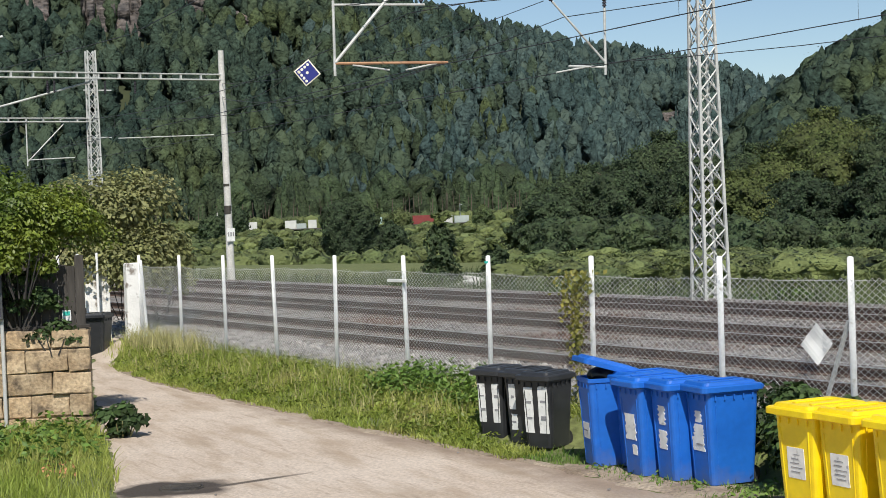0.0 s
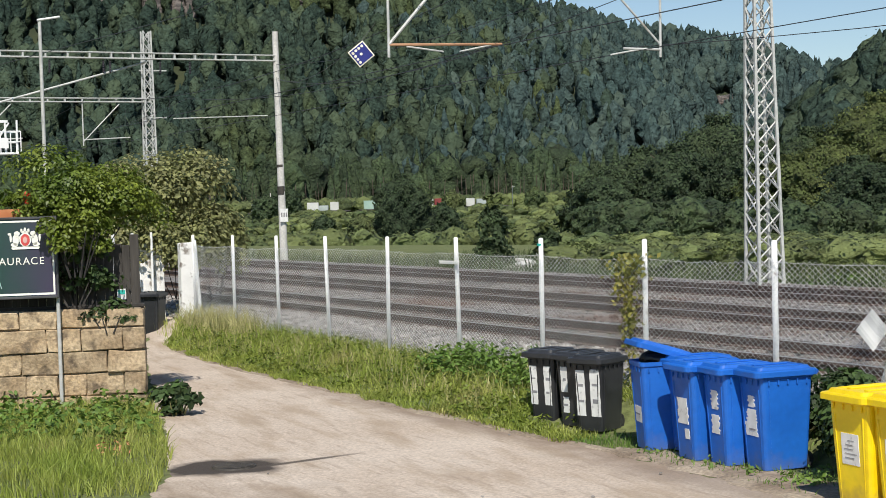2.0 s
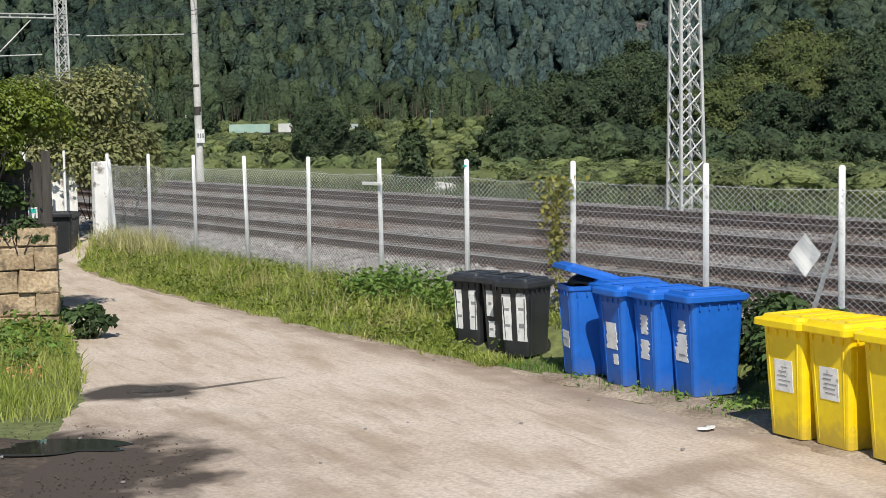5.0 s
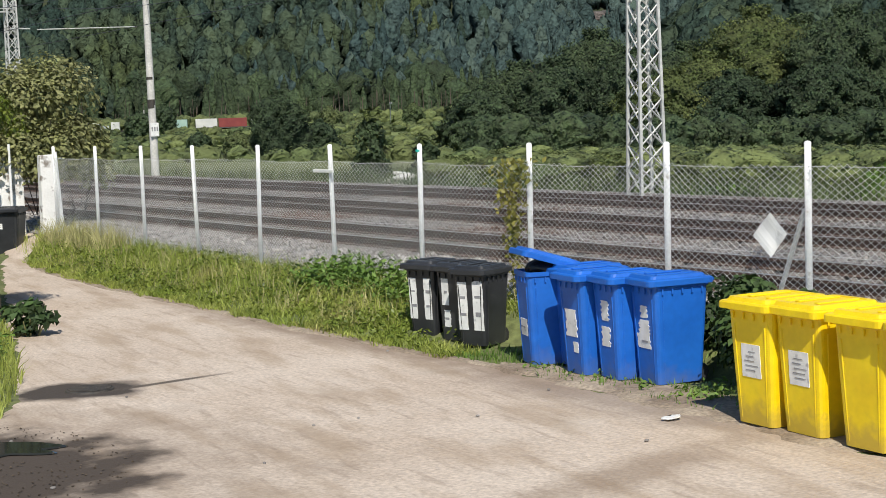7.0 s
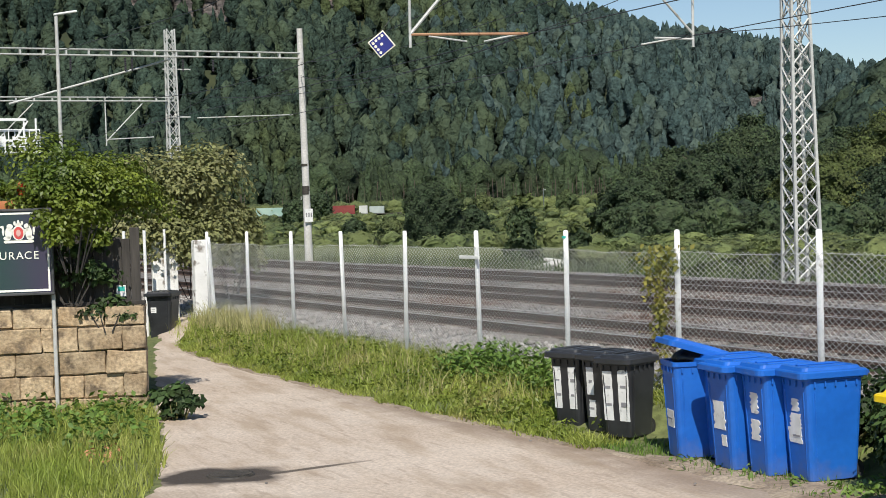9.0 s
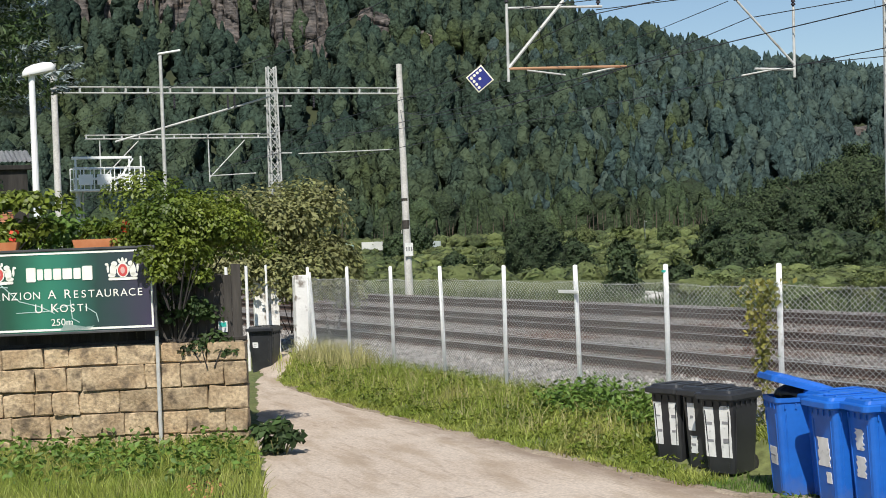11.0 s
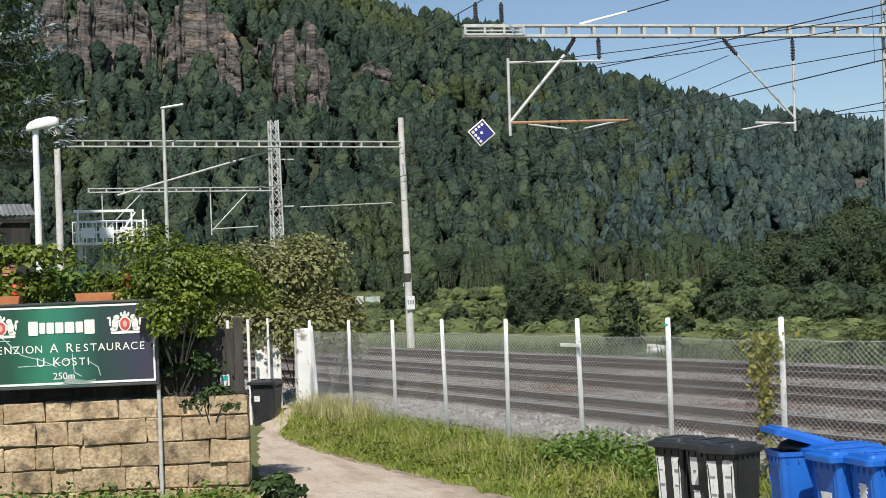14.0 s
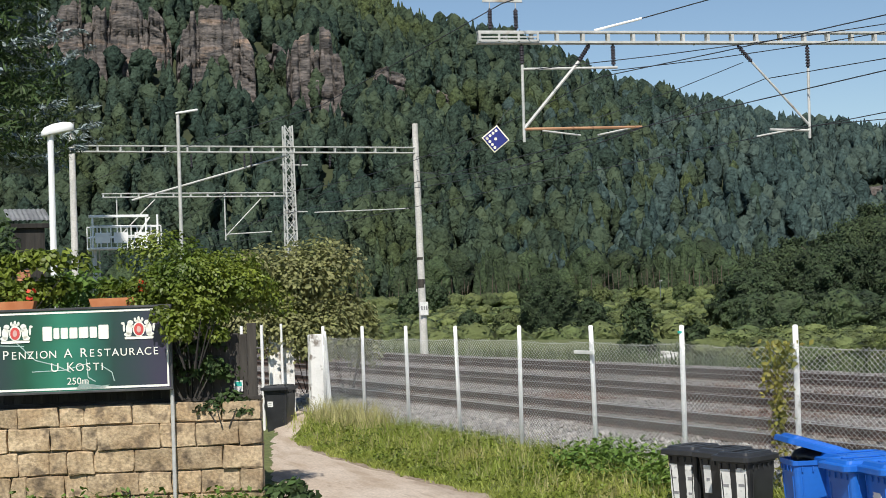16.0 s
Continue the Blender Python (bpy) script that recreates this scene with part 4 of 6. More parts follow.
def scatter(n, x0, x1, y0, y1, seed, clump=0.5):
    rng = np.random.default_rng(seed)
    xy = np.stack([rng.uniform(x0, x1, n), rng.uniform(y0, y1, n)], -1)
    k = np.sin(xy[:, 0] * 3.1 + 1.7 * xy[:, 1]) * np.sin(xy[:, 1] * 1.9 - xy[:, 0]) + 0.5 * np.sin(xy[:, 0] * 7.7) * np.sin(xy[:, 1] * 6.1)
    return xy[rng.random(n) < np.clip(0.75 + clump * k, 0.15, 1)]


# verge between the lane and the fence
xy = scatter(70000, 9.0, 11.4, 13.6, 33.5, 1)
xy = xy[(xy[:, 0] > road_edge(ROAD_RIGHT, xy[:, 1]) + 0.05 * np.sin(xy[:, 1] * 5)) & ~((xy[:, 0] < 10.7) & (xy[:, 1] < 16.4) & (xy[:, 0] > 9.75)) & ~((xy[:, 0] < 10.1) & (xy[:, 1] < 14.6))]
tufts("verge_grass", xy, land(xy[:, 0], xy[:, 1]), 0.105, 0.017, M["grass"], "sunlit green grass verge along the fence", 2, lean=0.6)
xy = scatter(2600, 9.9, 11.3, 16.8, 33.5, 3, 0.9)
tufts("tall_verge_grass", xy, land(xy[:, 0], xy[:, 1]), 0.27, 0.013, M["grass"], "taller grass along the fence", 4)
xy = scatter(1500, 10.35, 11.2, 28.5, 32.6, 5, 0.9)
tufts("dry_grass", xy, land(xy[:, 0], xy[:, 1]), 0.48, 0.012, M["stem"], "tall dry grass near the gate pillars", 6)
# grass by the bins
xy = scatter(2600, 9.3, 10.9, 9.8, 14.9, 7, 1.0)
xy = xy[~((xy[:, 0] > 9.4) & (xy[:, 0] < 9.75) & (xy[:, 1] < 11.7))]
tufts("bin_grass", xy, land(xy[:, 0], xy[:, 1]), 0.09, 0.012, M["weed"], "weedy grass round the bins", 8)
# corner by the wall
xy = scatter(40000, 0.5, 6.6, 12.8, 22.6, 9)
xy = xy[(xy[:, 0] < road_edge(ROAD_LEFT, xy[:, 1]) - 0.02) & ~((xy[:, 1] < 15.0) & (np.hypot((xy[:, 0] - 3.1) / 1.8, (xy[:, 1] - 12.6) / 2.2) < 1))]
tufts("corner_grass", xy, land(xy[:, 0], xy[:, 1]), 0.22, 0.013, M["grass"], "long green grass at the foot of the wall", 10)
xy = scatter(26000, 20, 62, 20, 80, 11)
xy = xy[(xy[:, 0] > 26.3)]
tufts("meadow_grass", xy, land(xy[:, 0], xy[:, 1]), 0.6, 0.05, M["scrub"], "tall green grass beyond the tracks", 12)


def weeds(name, n, x0, x1, y0, y1, h, size, mat, label, seed, ok=None):
    """Broad-leaved weeds: leaves set up along stems."""
    rng = np.random.default_rng(seed)
    sx, sy = rng.uniform(x0, x1, n), rng.uniform(y0, y1, n)
    if ok is not None:
        k = ok(sx, sy)
        sx, sy = sx[k], sy[k]
    n = len(sx)
    m = 9
    t = rng.random((n, m))
    hh = h * rng.uniform(0.5, 1.2, n)[:, None]
    a = rng.uniform(0, 6.28, (n, m))
    p = np.stack([sx[:, None] + 0.10 * np.cos(a) * rng.random((n, m)) * 1.6, sy[:, None] + 0.10 * np.sin(a) * rng.random((n, m)) * 1.6, land(sx, sy)[:, None] + hh * t], -1)
    nor = np.stack([np.cos(a) * 0.6, np.sin(a) * 0.6, 0.8 + 0 * a], -1) + 0.3 * rng.normal(size=(n, m, 3))
    v, f = cards(p.reshape(-1, 3), nor.reshape(-1, 3), size, size * 0.55, rng)
    raw(name, v, f, mat, label, "weeds", "stuff")


weeds("corner_weeds", 620, 1.5, 6.7, 15.5, 22.2, 0.36, 0.10, M["weed"], "dense leafy weeds at the foot of the wall", 13,
      lambda x, y: (x < road_edge(ROAD_LEFT, y) - 0.15) & (y > 24.5 - 1.15 * x * 0.55 - 3.5 + 0 * y))
weeds("verge_weeds", 420, 10.3, 11.3, 16.2, 20.5, 0.36, 0.085, M["weed"], "leafy weeds along the fence behind the bins", 14)
weeds("mixed_weeds", 1300, 9.3, 11.3, 15.5, 32.5, 0.16, 0.065, M["vine"], "small leafy weeds scattered through the verge", 27,
      lambda x, y: (x > road_edge(ROAD_RIGHT, y) + 0.15) & (np.sin(x * 4.3 + y * 1.3) * np.sin(y * 2.1 - x) > -0.35))
xy = scatter(2600, 9.6, 11.3, 16.8, 33.0, 28, 1.0)
xy = xy[xy[:, 0] > road_edge(ROAD_RIGHT, xy[:, 1]) + 0.2]
tufts("dry_verge_grass", xy, land(xy[:, 0], xy[:, 1]), 0.26, 0.012, M["stem"], "dry straw stalks scattered through the verge", 29)
weeds("bin_weeds", 70, 9.55, 10.3, 10.2, 13.6, 0.07, 0.07, M["weed"], "low weeds at the feet of the bins", 15)
bush(10.35, 10.75, 0.0, 0.55, 0.7, 0.55, 4200, 0.09, M["dark_leaf"], "dark leafy bush between bins and fence", 16)
bush(10.75, 12.6, 0.05, 0.3, 1.9, 0.52, 2600, 0.09, M["dark_leaf"], "leafy bush against the fence behind the bins", 18)
bush(10.7, 17.3, 0.2, 0.4, 0.7, 0.30, 900, 0.09, M["weed"], "leafy bush against the fence", 19)
bush(6.35, 20.2, 0.0, 0.42, 0.5, 0.24, 420, 0.15, M["dark_leaf"], "low dark broad-leaved weed at the wall corner", 20)


weeds("red_flowers", 8, 4.4, 4.8, 17.0, 17.4, 0.22, 0.05, M["brick"], "small patch of dull red flowers in the grass", 46)


def rubble():
    """Pale broken slabs heaped beyond the tracks."""
    rng = np.random.default_rng(91)
    x0, y0 = by_bearing(31.05, 58)
    z0 = float(land(x0, y0))
    for k in range(6):
        e = empty("concrete_slab", pose(x0 + rng.normal(0, 0.55), y0 + rng.normal(0, 0.4), z0 + 0.10 + 0.09 * k, rng.uniform(-14, 14), rng.uniform(-14, 14), rng.uniform(0, 180)), "pale broken concrete slab in a heap", "slab", "slabs in the heap")
        part("slab", one_box(0, 0, 0, rng.uniform(0.5, 0.9), rng.uniform(0.4, 0.7), 0.13, 0.03), M["concrete"], e)


rubble()


# ---- chain-link fence ----
def make_fence():
    e = empty("chain_link_fence", pose(FENCE_X, 0, 0), "chain-link fence with white-painted posts beside the railway", "fence")
    ys = [32.95, 30.43, 27.93, 25.46, 22.96, 20.43, 17.97, 15.46, 12.94, 10.88, 8.4, 5.9]
    bm = bmesh.new()
    rod(bm, (0, 0, -0.15), (0, 0, 1.97), 0.034, seg=10)
    bmesh.ops.create_uvsphere(bm, u_segments=10, v_segments=4, radius=0.034, matrix=Matrix.Translation((0, 0, 1.97)) @ Matrix.Diagonal((1, 1, 0.5, 1)))
    me = mesh_of(bm, "post", M["white_post"], True)
    rng = np.random.default_rng(31)
    for k, y in enumerate(ys):
        shared("post", me, e, pose(0, y, 0.34, rng.uniform(-0.8, 0.8), rng.uniform(-0.8, 0.8), 20 * k))
    tape = bmesh.new()
    rod(tape, (0, 17.97, 2.215), (0, 17.97, 2.245), 0.0365, seg=10)
    part("tape_band", tape, M["teal"], e, "teal tape round a post")
    # zigzag wires, a panel between each two posts
    pitch, zlo, zhi, wr = 0.050, 0.36, 2.10, 0.0026
    for y1, y0 in zip(ys, ys[1:]):
        n = int((y1 - y0) / pitch)
        m = int((zhi - zlo) / 0.033)
        sag = rng.uniform(0.0, 0.05)
        k, j = np.meshgrid(np.arange(n), np.arange(m + 1), indexing="ij")
        side = np.where((j + k) % 2 == 0, -0.52, 0.52)
        yy = y0 + (k + 0.5 + side) * (y1 - y0) / n
        s = (yy - y0) / (y1 - y0)
        zz = zlo + (zhi - zlo) * j / m
        zz = zz - sag * np.sin(np.pi * s) * (j / m) + 0.012 * np.sin(yy * 9 + y0)
        xx = -0.045 + 0.012 * np.sin(yy * 4.1 + zz * 3) + np.where((j + k) % 2 == 0, -0.002, 0.002)
        p = np.stack([xx, yy, zz], -1)
        a, b = p[:, :-1].reshape(-1, 3), p[:, 1:].reshape(-1, 3)
        d = b - a
        d /= np.linalg.norm(d, axis=1, keepdims=True)
        s1 = np.cross(d, [1.0, 0, 0])
        s1 /= np.linalg.norm(s1, axis=1, keepdims=True)
        s2 = np.cross(d, s1)
        tri = [s1, -0.5 * s1 + 0.87 * s2, -0.5 * s1 - 0.87 * s2]
        v = np.stack([a + wr * t for t in tri] + [b + wr * t for t in tri], 1)
        base = 6 * np.arange(len(a))[:, None]
        f = np.concatenate([base + q for q in ([0, 1, 4], [0, 4, 3], [1, 2, 5], [1, 5, 4], [2, 0, 3], [2, 3, 5])], 0)
        raw("mesh_panel", v.reshape(-1, 3), f, M["wire"], parent=e)
        for z in (zlo + 0.02, (zlo + zhi) / 2, zhi - 0.02):
            bm = bmesh.new()
            pts = [(-0.04, y0 + (y1 - y0) * i / 8, z - (sag * math.sin(math.pi * i / 8) * (z - zlo) / (zhi - zlo))) for i in range(9)]
            part("line_wire", tube(bm, pts, 0.0022, 4), M["wire"], e)
    part("cross_bar", one_box(-0.05, 20.6, 1.93, 0.03, 0.62, 0.05, 0.005), M["white_post"], e)
    bm = bmesh.new()
    rod(bm, (0.02, 11.45, 0.45), (0.0, 10.92, 1.66), 0.024, seg=8)
    part("brace", bm, M["galv"], e, "slanting grey steel brace")
    bm = bmesh.new()
    rod(bm, (-0.02, 32.55, 0.35), (0.0, 32.9, 2.2), 0.04, seg=8)
    part("brace", bm, M["white_post"], e, "slanting white-painted brace")


make_fence()


def white_sheet():
    """A torn plastic sheet hung in the mesh, curled at its corners."""
    e = empty("plastic_sheet", pose(FENCE_X - 0.09, 11.30, 1.41, 0, 0, -38), "white plastic sheet caught in the fence", "sheet")
    bm = bmesh.new()
    n = 8
    g = [[None] * (n + 1) for _ in range(n + 1)]
    for i in range(n + 1):
        for j in range(n + 1):
            a, b = i / n - 0.5, j / n - 0.5
            x, z = (a + b) * 0.165, (b - a) * 0.225
            g[i][j] = bm.verts.new((x, 0.012 * math.sin(5 * a + 2) + 0.12 * a * b + 0.008 * math.cos(9 * b), z))
    for i in range(n):
        for j in range(n):
            bm.faces.new((g[i][j], g[i + 1][j], g[i + 1][j + 1], g[i][j + 1]))
    bmesh.ops.solidify(bm, geom=bm.faces[:], thickness=0.003)
    part("sheet", bm, M["plastic_white"], e)


white_sheet()


def fence_vine():
    rng = np.random.default_rng(61)
    e = empty("climbing_plant", pose(FENCE_X - 0.05, 15.72, 0.36), "yellow-green climbing plant on the fence", "plant")
    bm = bmesh.new()
    pts = [(0, 0.05 * math.sin(i), 0.17 * i) for i in range(11)]
    tube(bm, pts, 0.008)
    part("stem", bm, M["stem"], e)
    n = 480
    t = rng.random(n) ** 0.55
    w = 0.05 + 0.19 * t ** 2
    p = np.stack([rng.normal(0, 0.05, n), rng.normal(0, 1, n) * w, 1.72 * t + 0.05], -1)
    v, f = cards(p, rng.normal(size=(n, 3)) + [-1.2, -0.6, 0.4], 0.075, 0.05, rng)
    raw("leaves", v, f, M["vine_yellow"], parent=e)


fence_vine()


# ---- wheeled bins ----
def bin_meshes(kind, w, d, h, mat, body_mat=None):
    """Shared meshes of one make of wheeled bin: front towards -y, foot on z = 0."""
    wb, db = w * 0.76, d * 0.78
    rim = h - 0.09
    out = {}
    bm = bmesh.new()
    rings = []
    for z, k in ((0.02, 0.0), (0.05, 0.04), (0.25, 0.27), (0.6, 0.66), (rim - 0.14, 0.92), (rim - 0.05, 1.0)):
        ww, dd = wb + (w * 0.93 - wb) * k, db + (d * 0.92 - db) * k
        rings.append(rounded(ww, dd, z, 0.045))
    rings.append(rounded(w * 0.99, d * 0.97, rim - 0.045, 0.05))
    rings.append(rounded(w * 0.99, d * 0.97, rim, 0.05))
    rings.append(rounded(w * 0.90, d * 0.88, rim, 0.05))
    rings.append(rounded(w * 0.80, d * 0.80, rim - 0.25, 0.05))
    loft(bm, rings)
    for s in (-1, 1):
        rod(bm, (s * wb * 0.36, -db * 0.5 + 0.002, 0.06), (s * w * 0.93 * 0.36, -d * 0.46 + 0.002, rim - 0.16), 0.008, seg=6)
        rod(bm, (s * (wb * 0.5 - 0.002), -db * 0.36, 0.06), (s * (w * 0.465 - 0.002), -d * 0.92 * 0.36, rim - 0.16), 0.007, seg=6)
    for i in range(5):
        for s in (-1, 1):
            box(bm, s * w * 0.485, -d * 0.34 + i * d * 0.17, rim - 0.085, 0.014, 0.016, 0.055, 0.003)
    for i in range(4):
        box(bm, -w * 0.33 + i * w * 0.22, -d * 0.475, rim - 0.085, 0.016, 0.014, 0.055, 0.003)
    out["body"] = mesh_of(bm, "body", body_mat or mat)
    bm = bmesh.new()
    o = 0.026
    lid = [rounded(w + o, d + o, -0.03, 0.055), rounded(w + 2 * o, d + 2 * o, -0.028, 0.06), rounded(w + 2 * o, d + 2 * o, 0.022, 0.06),
           rounded(w + o, d + o, 0.034, 0.06), rounded(w - 0.05, d - 0.05, 0.036, 0.05), rounded(w - 0.08, d - 0.09, 0.066, 0.05), rounded(w - 0.15, d - 0.18, 0.070, 0.05), rounded(w - 0.17, d - 0.2, 0.058, 0.05)]
    lid = [[(x, y - d / 2 - (0.035 if y < 0 else 0), z) for x, y, z in ring] for ring in lid]
    loft(bm, lid)
    for s in (-1, 1):
        box(bm, s * w * 0.20, -d * 0.5, 0.064, w * 0.10, d * 0.62, 0.02, 0.007)
        box(bm, s * w * 0.30, -d - 0.028, 0.012, w * 0.2, 0.022, 0.04, 0.006)
        rod(bm, (s * w * 0.22, 0.045, -0.004), (s * w * 0.40, 0.045, -0.004), 0.022, seg=8)
    box(bm, 0, -d * 0.90, 0.05, w * 0.34, 0.06, 0.02, 0.008)
    out["lid"] = mesh_of(bm, "lid", mat)
    bm = bmesh.new()
    rod(bm, (-w * 0.36, 0, 0), (w * 0.36, 0, 0), 0.014, seg=8)
    for s in (-1, -0.33, 0.33, 1):
        box(bm, s * w * 0.34, -0.03, 0, 0.025, 0.06, 0.04, 0.006)
    out["handle"] = mesh_of(bm, "handle", mat)
    bm = bmesh.new()
    rod(bm, (-0.024, 0, 0), (0.024, 0, 0), 0.098, seg=20)
    out["tyre"] = mesh_of(bm, "tyre", M["rubber"])
    bm = bmesh.new()
    rod(bm, (-0.028, 0, 0), (0.028, 0, 0), 0.055, seg=14)
    out["hub"] = mesh_of(bm, "hub", M["black"])
    out["dims"] = (w, d, h, wb, db, rim)
    return out


def label_patch(parent, dims, x, z0, z1, wide, seed, torn=0.2, bars=0):
    """A paper label on the sloping front, with a torn outline; writing on it is plain bars."""
    w, d, h, wb, db, rim = dims
    rng = np.random.default_rng(seed)

    def front(z):
        k = np.interp(z, [0.05, 0.25, 0.6, rim - 0.14, rim - 0.05], [0.04, 0.27, 0.66, 0.92, 1.0])
        return -(db + (d * 0.92 - db) * k) / 2

    bm = bmesh.new()
    n = 10
    lo, hi = [], []
    for i in range(n + 1):
        z = z0 + (z1 - z0) * i / n
        a, b = -wide / 2 * (1 - torn * rng.random()), wide / 2 * (1 - torn * rng.random())
        lo.append((x + a, z))
        hi.append((x + b, z))
    outline = lo + hi[::-1]
    fr = [bm.verts.new((px, front(z) - 0.005, z)) for px, z in outline]
    bk = [bm.verts.new((px, front(z) + 0.002, z)) for px, z in outline]
    m = len(outline)
    for i in range(n):
        bm.faces.new((fr[i], fr[m - 1 - i], fr[m - 2 - i], fr[i + 1]))
    for i in range(m):
        bm.faces.new((fr[i], fr[(i + 1) % m], bk[(i + 1) % m], bk[i]))
    lab = part("label", bm, M["paper"], parent, "weathered torn white paper label" if torn > 0.1 else "white printed label")
    for i in range(bars):
        z = z0 + (z1 - z0) * (0.15 + 0.7 * (i + 0.5) / bars)
        wd = wide * rng.uniform(0.35, 0.75)
        part("print_bar", one_box(x + rng.uniform(-0.1, 0.1) * wide, front(z) - 0.007, z, wd, 0.003, (z1 - z0) * 0.11 / bars * rng.uniform(0.6, 1.6)), M["print_grey"], lab)


def wheeled_bin(kind, meshes, m, label, group, labels, lid_open=0.0, seed=0, bag=False):
    w, d, h, wb, db, rim = meshes["dims"]
    e = empty("wheeled_bin", m, label, "waste bin", group)
    body = shared("body", meshes["body"], e, Matrix.Identity(4))
    shared("lid", meshes["lid"], e, pose(0, d * 0.5, rim + 0.003, -lid_open))
    shared("handle", meshes["handle"], e, pose(0, d * 0.5 + 0.045, rim - 0.01))
    for s in (-1, 1):
        t = shared("wheel", meshes["tyre"], e, pose(s * (wb / 2 - 0.035), db / 2 - 0.03, 0.10))
        shared("hub", meshes["hub"], t, Matrix.Identity(4))
    if bag:
        bm = bmesh.new()
        bmesh.ops.create_icosphere(bm, subdivisions=3, radius=1.0)
        for v in bm.verts:
            k = 1 + 0.16 * noise.noise(v.co * 2.3) + 0.08 * noise.noise(v.co * 6)
            v.co = Vector((v.co.x * w * 0.40 * k, v.co.y * d * 0.38 * k, v.co.z * 0.11 * k + rim + 0.02))
        part("refuse_bag", bm, M["bag"], e, "bulging black refuse bag", True)
    for k, row in enumerate(labels):
        label_patch(e, meshes["dims"], *row[:4], seed * 10 + k, *row[4:])
    return e


def bin_at(corner_x, corner_y, turn, dims, z=0.0):
    """The pose of a bin whose front foot corner, on the side of its +x, stands at the given place."""
    wb, db = dims[3], dims[4]
    c, s = math.cos(radians(turn)), math.sin(radians(turn))
    x, y = wb / 2, -db / 2
    return pose(corner_x - (c * x - s * y), corner_y - (s * x + c * y), z, 0, 0, turn)


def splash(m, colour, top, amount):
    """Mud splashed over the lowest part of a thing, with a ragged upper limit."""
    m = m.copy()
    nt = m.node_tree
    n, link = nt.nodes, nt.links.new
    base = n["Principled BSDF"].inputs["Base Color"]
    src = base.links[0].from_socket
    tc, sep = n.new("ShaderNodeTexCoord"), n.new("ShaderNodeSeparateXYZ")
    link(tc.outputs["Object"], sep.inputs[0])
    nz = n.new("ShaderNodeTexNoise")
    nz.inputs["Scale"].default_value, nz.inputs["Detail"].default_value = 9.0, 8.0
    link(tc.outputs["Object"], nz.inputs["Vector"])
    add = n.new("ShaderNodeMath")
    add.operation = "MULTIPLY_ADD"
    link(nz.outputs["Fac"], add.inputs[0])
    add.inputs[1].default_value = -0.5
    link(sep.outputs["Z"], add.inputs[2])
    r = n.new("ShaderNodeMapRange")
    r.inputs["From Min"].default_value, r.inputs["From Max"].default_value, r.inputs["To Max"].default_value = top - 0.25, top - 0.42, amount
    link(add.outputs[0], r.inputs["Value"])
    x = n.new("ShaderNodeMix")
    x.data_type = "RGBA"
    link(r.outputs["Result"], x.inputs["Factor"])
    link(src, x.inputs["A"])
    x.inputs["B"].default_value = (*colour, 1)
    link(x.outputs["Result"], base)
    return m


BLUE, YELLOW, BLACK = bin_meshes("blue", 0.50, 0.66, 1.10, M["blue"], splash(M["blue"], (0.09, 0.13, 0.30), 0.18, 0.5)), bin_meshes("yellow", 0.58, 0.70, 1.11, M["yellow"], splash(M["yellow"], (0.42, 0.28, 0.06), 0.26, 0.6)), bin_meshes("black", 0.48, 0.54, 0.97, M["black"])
T = 0.55
wheeled_bin("blue", BLUE, bin_at(9.77, 11.62, -98, BLUE["dims"]), "blue plastic wheeled bin with a torn white label", "blue bins by the fence", [(-0.02, 0.36, 0.50, 0.25, 0.2, 1), (0, 0.50, 0.64, 0.22, 0.4), (0.01, 0.66, 0.78, 0.15, T)], seed=1)
wheeled_bin("blue", BLUE, bin_at(9.66, 12.09, -99, BLUE["dims"]), "blue plastic wheeled bin with a torn white label", "blue bins by the fence", [(0.0, 0.34, 0.54, 0.19, 0.45), (0.0, 0.60, 0.80, 0.19, T)], seed=2)
wheeled_bin("blue", BLUE, bin_at(9.60, 12.56, -97, BLUE["dims"]), "blue plastic wheeled bin with a torn white label", "blue bins by the fence", [(0.0, 0.40, 0.68, 0.25, 0.35), (0.06, 0.24, 0.35, 0.10, 0.2)], seed=3)
wheeled_bin("blue", BLUE, bin_at(9.85, 12.98, -97, BLUE["dims"]), "blue plastic wheeled bin with a grey label", "blue bins by the fence", [(0.0, 0.36, 0.70, 0.15, 0.2, 3)], seed=4)
wheeled_bin("blue", BLUE, bin_at(9.60, 13.45, -108, BLUE["dims"]), "blue plastic wheeled bin, lid propped open by a black bag", "blue bins by the fence", [(0.0, 0.32, 0.50, 0.24, 0.2, 1)], lid_open=17, seed=5, bag=True)
for k, (x, y, a) in enumerate(((9.13, 9.44, -94), (9.13, 8.90, -95), (9.08, 8.20, -93), (9.02, 7.57, -95))):
    wheeled_bin("yellow", YELLOW, bin_at(x, y, a, YELLOW["dims"]), "yellow plastic wheeled bin with a printed white label", "yellow bins by the fence",
                [(0.0, 0.42, 0.70, 0.24, 0.04, 5)] if k < 2 else [], seed=10 + k)
wheeled_bin("black", BLACK, bin_at(9.95, 15.95, -72, BLACK["dims"], 0.0), "dark grey plastic wheeled bin with white labels", "dark bins by the fence", [(-0.12, 0.24, 0.74, 0.12, 0.15, 2), (0.11, 0.24, 0.74, 0.12, 0.15, 2)], seed=20)
wheeled_bin("black", BLACK, bin_at(10.02, 15.42, -78, BLACK["dims"], 0.0), "dark grey plastic wheeled bin with torn labels", "dark bins by the fence", [(-0.08, 0.44, 0.76, 0.12, 0.1, 1), (-0.06, 0.18, 0.38, 0.12, 0.3, 1)], seed=21)
